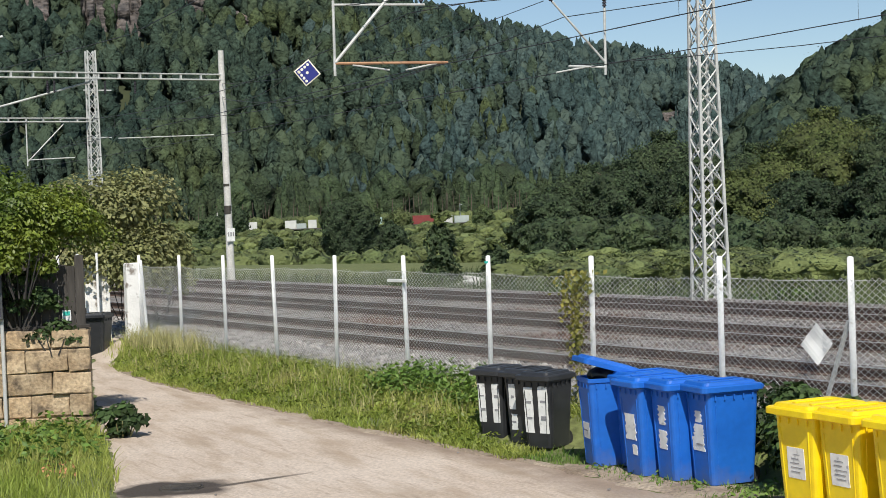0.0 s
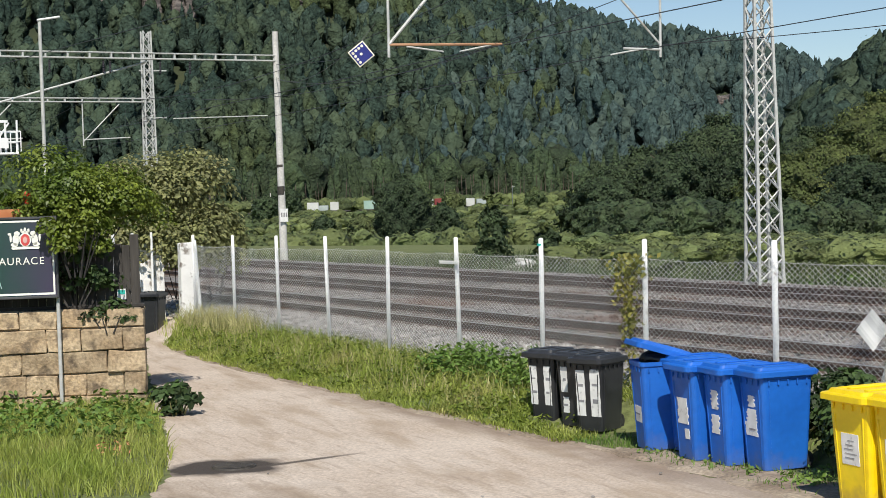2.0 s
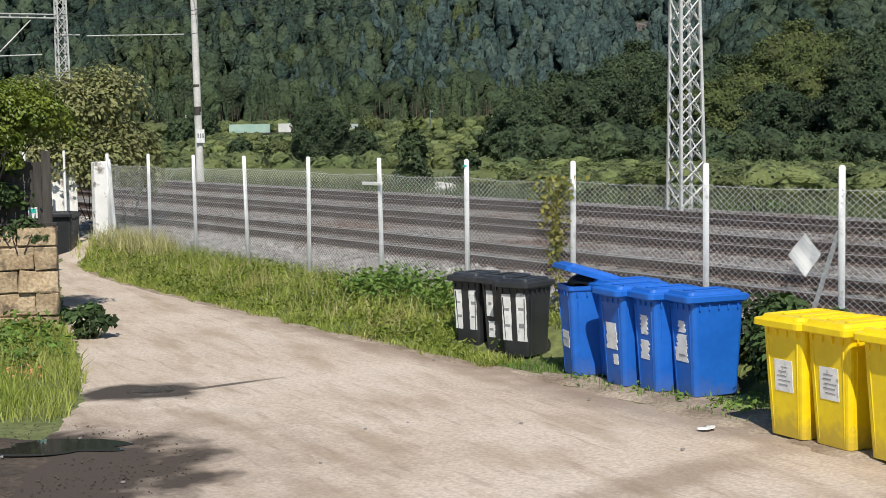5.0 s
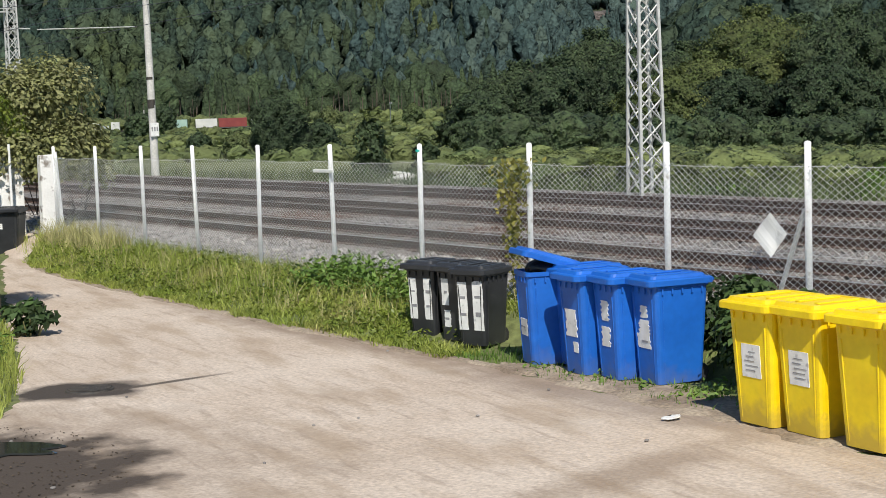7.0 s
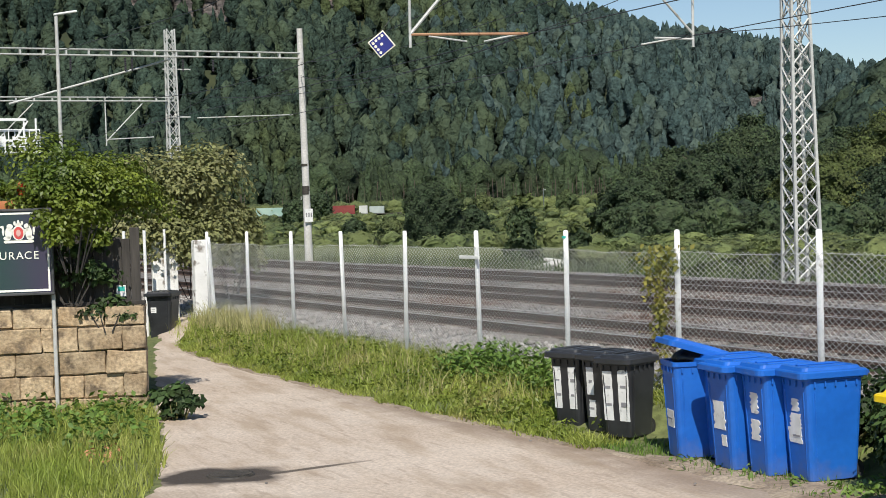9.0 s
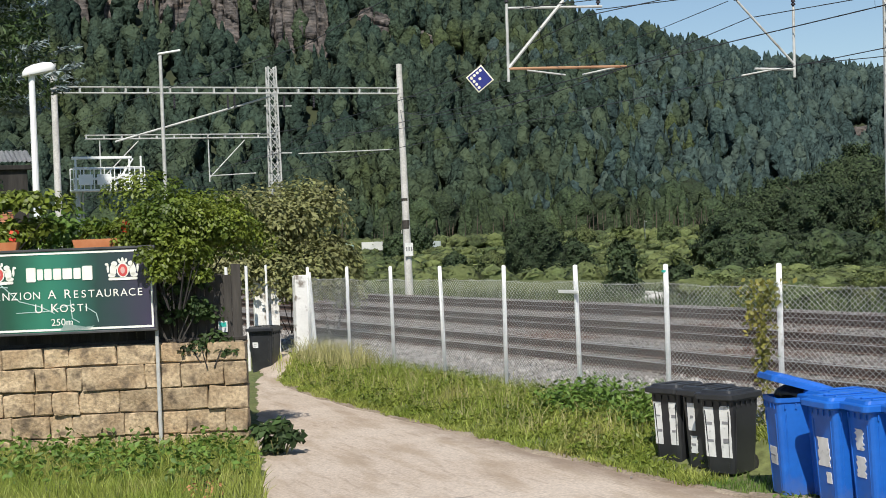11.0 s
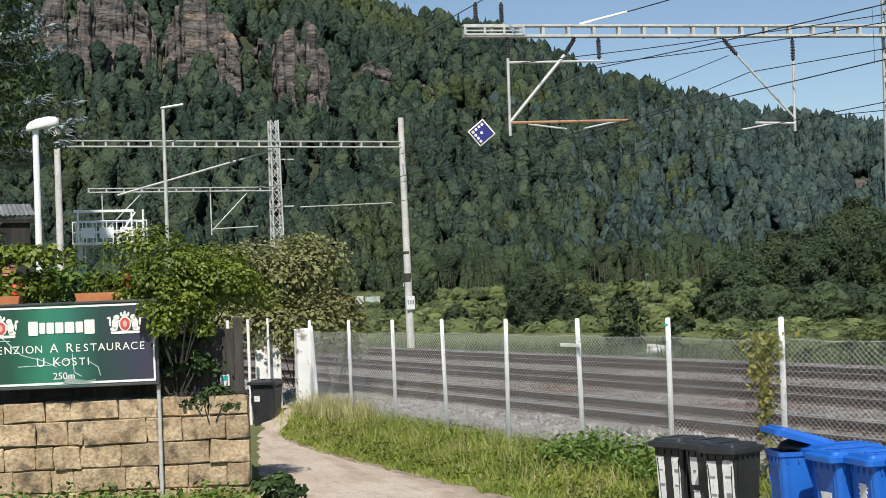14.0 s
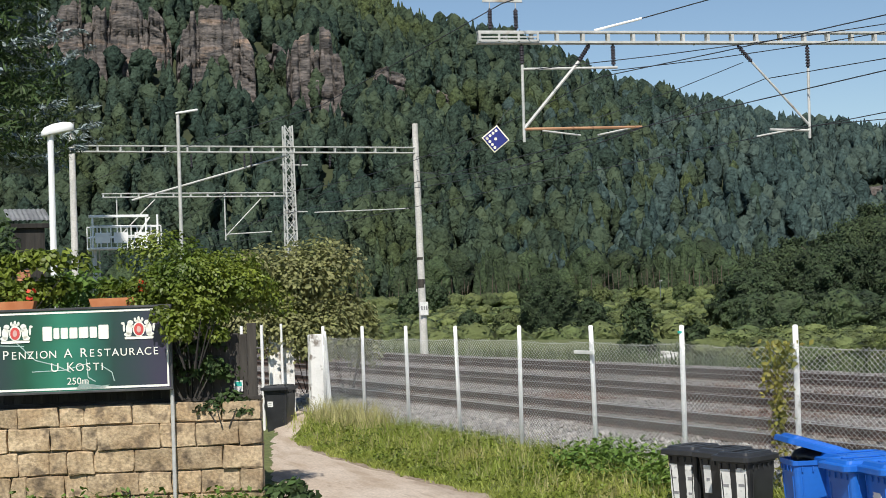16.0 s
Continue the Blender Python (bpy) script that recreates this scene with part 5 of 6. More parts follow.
wheeled_bin("black", BLACK, bin_at(9.99, 14.92, -70, BLACK["dims"], 0.0), "dark grey plastic wheeled bin with two white labels", "dark bins by the fence", [(-0.11, 0.20, 0.76, 0.14, 0.12, 2), (0.11, 0.20, 0.78, 0.15, 0.12, 2)], seed=22)
BLACK_BIG = bin_meshes("black", 0.58, 0.72, 1.08, M["black"])
wheeled_bin("black", BLACK_BIG, pose(10.12, 33.35, 0.0, 0, 0, -35), "dark grey plastic wheeled bin by the gate pillars", "dark bins by the fence", [(-0.12, 0.60, 0.72, 0.13, 0.05, 2)], seed=23)


# ---- stone wall, board fence, advertising board ----
WALL = Matrix.Translation((6.32, 21.45, 0)) @ Matrix.Rotation(math.atan2(0.36, -0.93) + math.pi, 4, "Z")  # local -x runs along the wall, local -y is its face


RETURN = Matrix.Rotation(radians(9), 4, "Z")


def stone_wall():
    e = empty("stone_wall", WALL, "coursed yellow sandstone retaining wall", "wall", kind="structure")
    part("core", one_box(-3.6, 0.27, 0.73, 7.1, 0.44, 1.46), M["mortar"], e)
    part("return_core", one_box(-0.26, 2.9, 0.73, 0.40, 5.0, 1.46, m=RETURN), M["mortar"], e)
    rng = np.random.default_rng(12)
    z = -0.12
    for course, h in enumerate((0.32, 0.32, 0.33, 0.34, 0.28)):
        for run in (0, 1):
            x = 0.0
            end = 7.2 if not run else 5.4
            first = True
            while x < end:
                w = rng.choice((0.24, 0.36, 0.5, 0.62, 0.78)) * rng.uniform(0.85, 1.15) if not first else (0.55 if course % 2 == run else 0.32)
                first = False
                bm = bmesh.new()
                hh = h - rng.uniform(0.004, 0.026)
                box(bm, 0, 0, 0, w - 0.008, 0.30, hh, 0.012)
                bmesh.ops.subdivide_edges(bm, edges=[ed for ed in bm.edges if ed.calc_length() > 0.13], cuts=1)
                for v in bm.verts:
                    q = v.co * 7 + Vector((course * 9.1, x * 3.3, run * 5))
                    v.co += noise.noise_vector(q) * 0.026 + noise.noise_vector(q * 2.7) * 0.016
                o = part("stone", bm, M["stone"], e)
                proud = rng.uniform(-0.03, 0.03)
                if run == 0:
                    o.matrix_basis = pose(-x - w / 2, 0.13 + proud, z + h / 2, 0, rng.uniform(-1.6, 1.6), rng.uniform(-1.5, 1.5))
                else:
                    o.matrix_basis = RETURN @ pose(-0.13 + proud, x + w / 2 + 0.31, z + h / 2, 0, 0, 90 + rng.uniform(-1, 1))
                x += w
        z += h


stone_wall()


def terrace():
    bm = one_box(-4.5, 5.0, 0.62, 5.6, 9.0, 1.24, m=WALL)
    tagged(part("garden_terrace", bm, M["turf"]), "raised garden ground behind the stone wall", "ground", kind="structure")


terrace()


def board_fence():
    e = empty("board_fence", WALL @ pose(0, 0.25, 1.46), "dark weathered board fence on the wall", "fence")
    rng = np.random.default_rng(15)
    x = -0.06
    while x > -6.9:
        w = rng.uniform(0.10, 0.15)
        h = rng.uniform(0.92, 1.12)
        part("board", one_box(x - w / 2, 0, h / 2, w - 0.003, 0.024, h, 0.004), M["wood_dark"], e)
        x -= w
    for z in (0.25, 0.8):
        part("rail", one_box(-3.5, 0.04, z, 6.9, 0.05, 0.08, 0.006), M["wood_dark"], e)
    part("base_board", one_box(-3.5, -0.03, 0.03, 7.0, 0.12, 0.05, 0.006), M["wood_dark"], e)


board_fence()


def sign_face():
    """Green printed film that fades to violet, its gloss reflection painted in as a broad pale sheen."""
    m = bpy.data.materials.new("printed_sign_film")
    m.use_nodes = True
    n, link = m.node_tree.nodes, m.node_tree.links.new
    tc = n.new("ShaderNodeTexCoord")
    sep = n.new("ShaderNodeSeparateXYZ")
    link(tc.outputs["Object"], sep.inputs[0])
    nz = n.new("ShaderNodeTexNoise")
    nz.inputs["Scale"].default_value = 1.6
    link(tc.outputs["Object"], nz.inputs["Vector"])
    add = n.new("ShaderNodeMath")
    add.operation = "MULTIPLY_ADD"
    link(nz.outputs["Fac"], add.inputs[0])
    add.inputs[1].default_value = 0.5
    link(sep.outputs["X"], add.inputs[2])
    r = n.new("ShaderNodeValToRGB")
    mp = n.new("ShaderNodeMapRange")
    mp.inputs["From Min"].default_value, mp.inputs["From Max"].default_value = -1.05, 1.5
    link(add.outputs[0], mp.inputs["Value"])
    link(mp.outputs["Result"], r.inputs["Fac"])
    stops = ((0.0, (0.035, 0.045, 0.06)), (0.22, (0.02, 0.085, 0.055)), (0.42, (0.035, 0.20, 0.13)), (0.52, (0.03, 0.17, 0.12)), (0.70, (0.025, 0.06, 0.055)), (1.0, (0.055, 0.045, 0.085)))
    while len(r.color_ramp.elements) < len(stops):
        r.color_ramp.elements.new(0.5)
    for el, (p, c) in zip(r.color_ramp.elements, stops):
        el.position, el.color = p, (*c, 1)
    link(r.outputs["Color"], n["Principled BSDF"].inputs["Base Color"])
    n["Principled BSDF"].inputs["Roughness"].default_value = 0.22
    return m


def words(text, size, x, z, parent, mat, name="lettering", squash=1.0):
    cu = bpy.data.curves.new(name, "FONT")
    cu.body, cu.size, cu.extrude, cu.align_x = text, size, 0.001, "CENTER"
    cu.materials.append(mat)
    ob = new(name, cu)
    ob.parent = parent
    ob.matrix_basis = pose(x, -0.034, z, 90) @ Matrix.Diagonal((squash, 1, 1, 1))
    return ob


def small_caps(text, big, small, x, z, parent, mat, gap=0.05):
    """Capitals with taller initials, word by word, set on one line about x."""
    rows, at = [], 0.0
    for word in text.split():
        for k, ch in enumerate(word):
            size = big if k == 0 else small
            wd = size * {"I": 0.34, "M": 0.86, "A": 0.68, "N": 0.72, "O": 0.78, "U": 0.70, "K": 0.66, "T": 0.62}.get(ch, 0.64)
            rows.append((ch, size, at + wd / 2))
            at += wd + 0.012
        at += gap
    at -= gap
    for ch, size, p in rows:
        words(ch, size, x + p - at / 2, z, parent, mat, "letter")


def advertising_board():
    w, h = 2.55, 1.155
    e = empty("advertising_board", WALL @ pose(-1.205 - w / 2, -0.16, 1.68 + h / 2), "dark green advertising board on galvanised posts before the wall", "sign")
    part("panel", one_box(0, 0, 0, w, 0.05, h), sign_face(), e, "dark green printed panel")
    for sx, sz, cx, cz in ((w + 0.04, 0.035, 0, h / 2), (w + 0.04, 0.035, 0, -h / 2), (0.035, h - 0.03, w / 2, 0), (0.035, h - 0.03, -w / 2, 0)):
        part("frame_bar", one_box(cx, -0.006, cz, sx, 0.075, sz, 0.006), M["sign_edge"], e, "dark metal frame")
    for sx, sz, cx, cz in ((w - 0.07, 0.026, 0, h / 2 - 0.048), (w - 0.07, 0.03, 0, -h / 2 + 0.05), (0.026, h - 0.13, w / 2 - 0.048, 0), (0.026, h - 0.13, -w / 2 + 0.048, 0)):
        part("border_line", one_box(cx, -0.027, cz, sx, 0.008, sz), M["letter"], e, "white border line")
    for x in (-w / 2 + 0.02, w / 2 - 0.015):
        p = part("post", one_rod((x, 0.06, -1.69 - h / 2 - 0.2), (x, 0.06, -h / 2 + 0.1), 0.028, seg=10), M["galv"], e, "galvanised steel post")
    # the brewer's mark: seven plain cream blocks between two crests
    x = -0.50
    for k, bw in enumerate((0.15, 0.10, 0.12, 0.13, 0.15, 0.12, 0.16)):
        tall = 0.20 if k in (0, 6) else 0.155
        part("brand_block", one_box(x + bw / 2, -0.028, 0.245, bw - 0.018, 0.008, tall, 0.012), M["letter"], e)
        x += bw
    def disc(bm, x, z, rx, rz, y=-0.029, seg=14):
        bmesh.ops.create_cone(bm, cap_ends=True, segments=seg, radius1=1, radius2=1, depth=0.006,
                              matrix=Matrix.Translation((x, y, z)) @ Matrix.Diagonal((rx, 1, rz, 1)) @ Matrix.Rotation(radians(90), 4, "X"))

    # two crests: a shield under a crown, between two rearing beasts on a ribbon
    for cx in (-0.87, 0.84):
        bm = bmesh.new()
        disc(bm, cx, 0.265, 0.085, 0.105)
        for q in (-1, 1):
            disc(bm, cx + q * 0.135, 0.265, 0.045, 0.085)
            disc(bm, cx + q * 0.115, 0.355, 0.042, 0.036)
            disc(bm, cx + q * 0.085, 0.300, 0.045, 0.018)
            disc(bm, cx + q * 0.155, 0.195, 0.052, 0.030)
            disc(bm, cx + q * 0.205, 0.290, 0.016, 0.060)
            disc(bm, cx + q * 0.220, 0.350, 0.026, 0.018)
            disc(bm, cx + q * 0.05, 0.398, 0.016, 0.028)
        disc(bm, cx, 0.405, 0.018, 0.038)
        disc(bm, cx, 0.378, 0.062, 0.018)
        box(bm, cx, -0.029, 0.148, 0.40, 0.006, 0.040, 0.012)
        c = part("crest", bm, M["letter"], e, "pale heraldic crest")
        bm = bmesh.new()
        disc(bm, cx, 0.262, 0.066, 0.086, -0.034)
        part("crest_centre", bm, M["crest_red"], c, "red shield")
        bm = bmesh.new()
        disc(bm, cx, 0.262, 0.030, 0.048, -0.039)
        part("shield_charge", bm, M["crest_pale"], c, "pale charge on the shield")
    small_caps("PENZION A RESTAURACE", 0.176, 0.150, 0.03, -0.095, e, M["letter"], 0.085)
    small_caps("U KOSTI", 0.176, 0.150, -0.02, -0.285, e, M["letter"], 0.085)
    words("250m", 0.135, -0.02, -0.47, e, M["letter"])
    rng = np.random.default_rng(40)
    for pts in (((-1.1, 0.1), (-0.75, 0.08)), ((-0.95, 0.22), (-0.6, -0.12), (-0.32, -0.2), (-0.12, -0.30)), ((-0.65, -0.28), (-0.2, -0.27), (0.15, -0.18)), ((0.1, -0.12), (0.12, -0.38), (0.22, -0.44)), ((0.3, -0.22), (0.45, -0.32), (0.48, -0.44))):
        bm = bmesh.new()
        for (x0, z0), (x1, z1) in zip(pts, pts[1:]):
            rod(bm, (x0, -0.026, z0), (x1, -0.026, z1), 0.007, seg=5)
        part("crack", bm, M["crack"], e, "pale crack in the film")
    bm = bmesh.new()
    vs = [bm.verts.new((x, -0.031, z)) for x, z in ((-0.05, -0.54), (0.02, -0.44), (0.08, -0.40), (0.13, -0.47), (0.3, -0.50), (0.42, -0.49), (0.34, -0.54))]
    bm.faces.new(vs)
    bmesh.ops.solidify(bm, geom=bm.faces[:], thickness=0.004)
    part("torn_patch", bm, M["crack"], e, "pale patch where the film is torn")


advertising_board()


def small_plate():
    e = empty("notice_plate", WALL @ pose(-0.33, 0.20, 1.66), "small green and white plate on the board fence", "sign")
    part("plate", one_box(0, 0, 0, 0.13, 0.012, 0.16, 0.004), M["paper"], e)
    part("plate_band", one_box(0, -0.008, 0.03, 0.10, 0.006, 0.06), M["teal"], e)


small_plate()


def vine_mass(name, m, radii, n, size, mat, label, seed, lumps=14):
    rng = np.random.default_rng(seed)
    e = empty(name, m, label, "bush")
    bm = bmesh.new()
    for i in range(8):
        a = rng.uniform(0, 6.28)
        rod(bm, (0.1 * math.cos(a), 0.1 * math.sin(a), -radii[2] * 1.0), (radii[0] * 0.6 * math.cos(a), radii[1] * 0.6 * math.sin(a), radii[2] * rng.uniform(-0.2, 0.6)), 0.012, 0.005, seg=5)
    part("branchwork", bm, M["wood_dark"], e)
    p, nor = crown_points(rng, n, (0, 0, 0), radii, 0.2, lumps, 0.5)
    v, f = cards(p, nor, size, size * 0.6, rng)
    raw("leaves", v, f, mat, parent=e)


vine_mass("climbing_shrub", pose(5.74, 22.35, 2.92), (1.3, 0.8, 0.88), 17000, 0.072, M["vine"], "lush bright green climbing shrub over the board fence", 50, 18)
vine_mass("climbing_shrub", pose(5.35, 21.45, 2.55), (0.6, 0.35, 0.6), 1800, 0.08, M["vine"], "green shoots hanging over the board fence", 51, 8)
vine_mass("garden_bush", pose(3.3, 23.6, 3.2), (1.3, 0.6, 0.55), 3200, 0.12, M["vine"], "green garden bush behind the board", 52, 12)
vine_mass("garden_bush", pose(4.5, 24.6, 2.6), (1.0, 0.7, 1.1), 2600, 0.12, M["weed"], "green garden bush behind the wall", 53, 12)
vine_mass("shrub", pose(11.35, 35.2, 2.7), (2.25, 1.3, 1.95), 19000, 0.13, M["dull"], "dusty olive shrub with thin stems beside the gate", 54, 24)
vine_mass("shrub", pose(9.5, 34.5, 2.9), (1.2, 0.9, 1.3), 5000, 0.13, M["dull"], "dusty olive shrub behind the wall", 55, 14)
vine_mass("shrub", pose(13.3, 38, 1.7), (1.0, 1.2, 1.2), 2600, 0.13, M["dull"], "dusty olive shrub beside the fence", 56, 12)
vine_mass("hanging_vine", WALL @ pose(-0.5, 0.02, 1.35), (0.5, 0.10, 0.25), 260, 0.10, M["dark_leaf"], "dark hanging vine on the wall's top", 57, 7)
vine_mass("hanging_vine", WALL @ pose(-1.0, 0.08, 1.95), (0.7, 0.12, 0.45), 700, 0.10, M["dark_leaf"], "dark vine on the board fence", 58, 9)
vine_mass("dark_tree", pose(3.05, 31.0, 2.9), (1.15, 1.5, 2.5), 11000, 0.13, M["dark_leaf"], "tall dark green hedge tree in the garden", 59, 26)


def window_box(s, label):
    e = empty("flower_box", WALL @ pose(-s, 0.25, 2.84), label, "flower box")
    bm = bmesh.new()
    loft(bm, [rounded(0.72, 0.16, -0.02, 0.02), rounded(0.8, 0.2, 0.13, 0.02), rounded(0.76, 0.16, 0.13, 0.02), rounded(0.72, 0.14, 0.08, 0.02)])
    part("trough", bm, M["terracotta"], e)
    part("bracket", one_box(0, 0.1, -0.25, 0.05, 0.05, 0.5), M["wood_dark"], e)
    rng = np.random.default_rng(int(s * 10))
    p, nor = crown_points(rng, 500, (0, 0, 0.28), (0.42, 0.14, 0.18), 0.2, 9, 0.5)
    v, f = cards(p, nor, 0.08, 0.06, rng)
    raw("foliage", v, f, M["vine"], parent=e)
    p, nor = crown_points(rng, 14, (0.3, -0.05, 0.25), (0.15, 0.1, 0.12), 0.2, 3, 0.5)
    v, f = cards(p, nor, 0.06, 0.06, rng)
    raw("blossom", v, f, M["petal"], parent=e, label="red flowers")


window_box(3.55, "terracotta flower box with green plants above the board")
window_box(2.0, "terracotta flower box with red flowers above the board")


def spruce(x, y, z, h, r, seed):
    rng = np.random.default_rng(seed)
    e = empty("spruce", pose(x, y, z), "tall blue-grey spruce behind the garden", "tree")
    part("trunk", one_rod((0, 0, -0.3), (0, 0, h * 0.97), 0.22, 0.03), M["bark"], e)
    pts, nor = [], []
    tiers = 26
    for i in range(tiers):
        zt = h * (0.33 + 0.66 * i / tiers)
        rt = r * (0.68 * (1 - i / tiers)) ** 0.8 + 0.15
        for k in range(11):
            a = rng.uniform(0, 6.28)
            n = 150
            t = rng.random(n) ** 0.7
            ln = rt * rng.uniform(0.75, 1.1)
            wd = 0.10 + 0.22 * (1 - t) * rng.normal(0, 1, n)
            px = t * ln * np.cos(a) - wd * np.sin(a)
            py = t * ln * np.sin(a) + wd * np.cos(a)
            pz = zt - 0.35 * ln * t + 0.25 * ln * t ** 3 + rng.normal(0, 0.05, n)
            pts.append(np.stack([px, py, pz], -1))
            nor.append(np.stack([np.cos(a) * 0.4 + 0 * t, np.sin(a) * 0.4 + 0 * t, 1 + 0 * t], -1) + 0.5 * rng.normal(size=(n, 3)))
    v, f = cards(np.concatenate(pts), np.concatenate(nor), 0.30, 0.075, rng)
    raw("needles", v, f, M["spruce"], parent=e)
    # needles that fill the crown, coloured dark for the shade between branches
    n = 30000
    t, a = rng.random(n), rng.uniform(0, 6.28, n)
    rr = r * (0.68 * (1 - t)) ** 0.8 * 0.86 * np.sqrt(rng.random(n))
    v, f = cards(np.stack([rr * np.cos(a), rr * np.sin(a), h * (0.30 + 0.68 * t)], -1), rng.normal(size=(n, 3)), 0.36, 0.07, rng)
    raw("inner_needles", v, f, M["dark_leaf"], parent=e, label="inner needles, shade inside the crown put into their dark colour")


spruce(4.3, 46.0, 0, 24, 6.1, 70)


def shed():
    e = empty("garden_shed", pose(5.75, 40.5, 0.0, 0, 0, 0), "small dark shed with a corrugated roof", "shed")
    part("wall", one_box(0, 0, 2.5, 0.75, 0.7, 5.0), M["wood_dark"], e)
    bm = bmesh.new()
    n = 18
    top = [[bm.verts.new((-0.52 + 1.04 * i / n, s, 5.35 + 0.35 * s + 0.025 * (i % 2))) for i in range(n + 1)] for s in (-0.5, 0.5)]
    for i in range(n):
        bm.faces.new((top[0][i], top[0][i + 1], top[1][i + 1], top[1][i]))
    bmesh.ops.solidify(bm, geom=bm.faces[:], thickness=0.02)
    part("roof", bm, M["roof_tin"], e, "grey corrugated roof")
    part("beam", one_box(0, -0.40, 5.05, 0.95, 0.1, 0.12, 0.01), M["wood_dark"], e)
    part("opening_frame", one_box(0.05, -0.38, 4.1, 0.6, 0.05, 0.08), M["wood_dark"], e)
    c = empty("brick_pier", pose(5.4, 38.8, -0.02), "red brick pier beside the shed", "pier")
    rng = np.random.default_rng(71)
    me = mesh_of(one_box(0, 0, 0, 0.29, 0.14, 0.085, 0.006), "brick", M["brick"])
    for k in range(40):
        for s in (-1, 1):
            a = 90 if k % 2 else 0
            shared("brick", me, c, pose(0 if a == 0 else s * 0.075, s * 0.075 if a == 0 else 0, 0.05 + 0.098 * k, 0, 0, a + rng.uniform(-1, 1)))


shed()


# ---- gate pillars and boards near the far bin ----
def gate_pillar(x, y, w, d, h, label):
    e = empty("gate_pillar", pose(x, y, 0.1), label, "pillar")
    bm = bmesh.new()
    loft(bm, [rounded(w, d, -0.2, 0.02), rounded(w, d, h * 0.5, 0.025), rounded(w * 0.98, d * 0.98, h, 0.03), rounded(w * 0.85, d * 0.85, h + 0.02, 0.03)])
    for v in bm.verts:
        v.co += noise.noise_vector(v.co * 3 + Vector((x, y, 0))) * 0.012
    part("pillar", bm, M["whitewash"], e)


gate_pillar(10.55, 34.6, 0.60, 0.12, 2.0, "whitewashed board beside the gate, paint peeling")
gate_pillar(11.10, 33.6, 0.40, 0.22, 2.02, "whitewashed concrete gate pillar, paint peeling")


def stray_posts():
    for x, y, h, r, lab in ((9.82, 33.6, 2.3, 0.035, "white-painted fence post by the gate"), (10.45, 34.2, 2.3, 0.03, "white-painted fence post by the gate"), (9.2, 33.0, 2.3, 0.035, "white-painted fence post by the wall")):
        e = empty("fence_post", pose(x, y, 0.1), lab, "post", "posts by the gate")
        part("post", one_rod((0, 0, -0.3), (0, 0, h), r, seg=10), M["white_post"], e)


stray_posts()


# ---- catenary masts, portals, wires ----
def lattice(e, h, base, top, y_base=None, leg=0.05, panel=0.75, mat="galv"):
    """Four angle legs that taper, with cross bracing on each face."""
    corners = [(-1, -1), (1, -1), (1, 1), (-1, 1)]

    def at(c, z):
        k = (base + (top - base) * z / h) / 2
        return Vector((c[0] * k, c[1] * k, z))

    for c in corners:
        part("leg", one_rod(at(c, -0.3), at(c, h), leg, leg * 0.9, seg=4), M[mat], e)
    n = int(h / panel)
    for i in range(4):
        a, b = corners[i], corners[(i + 1) % 4]
        for k in range(n):
            z0, z1 = h * k / n, h * (k + 1) / n
            part("brace", one_rod(at(a, z0), at(b, z1), leg * 0.45, seg=4), M[mat], e)
            part("brace", one_rod(at(b, z0), at(a, z1), leg * 0.45, seg=4), M[mat], e)


def batten_beam(x0, x1, z0, z1, depth, parent, pitch=0.62, mat="galv"):
    """A beam of two channel chords tied by upright plates, along x."""
    beam = part("beam_chord", one_box((x0 + x1) / 2, 0, z1, x1 - x0, depth, 0.05, 0.006), M[mat], parent)
    part("beam_chord", one_box((x0 + x1) / 2, 0, z0, x1 - x0, depth, 0.06, 0.006), M[mat], parent)
    n = max(2, int((x1 - x0) / pitch))
    me = mesh_of(one_box(0, 0, 0, 0.07, depth * 0.8, z1 - z0 - 0.05), "batten", M[mat])
    for i in range(n + 1):
        shared("batten", me, parent, pose(x0 + 0.05 + (x1 - x0 - 0.1) * i / n, 0, (z0 + z1) / 2))
    return beam


def insulator(bm, a, b, r=0.058):
    a, b = Vector(a), Vector(b)
    rod(bm, a, b, r * 0.45, seg=8)
    for i in range(7):
        p = a.lerp(b, 0.12 + 0.76 * i / 6)
        d = (b - a).normalized() * 0.022
        rod(bm, p - d, p + d, r, r * 0.75, seg=10)
    return bm


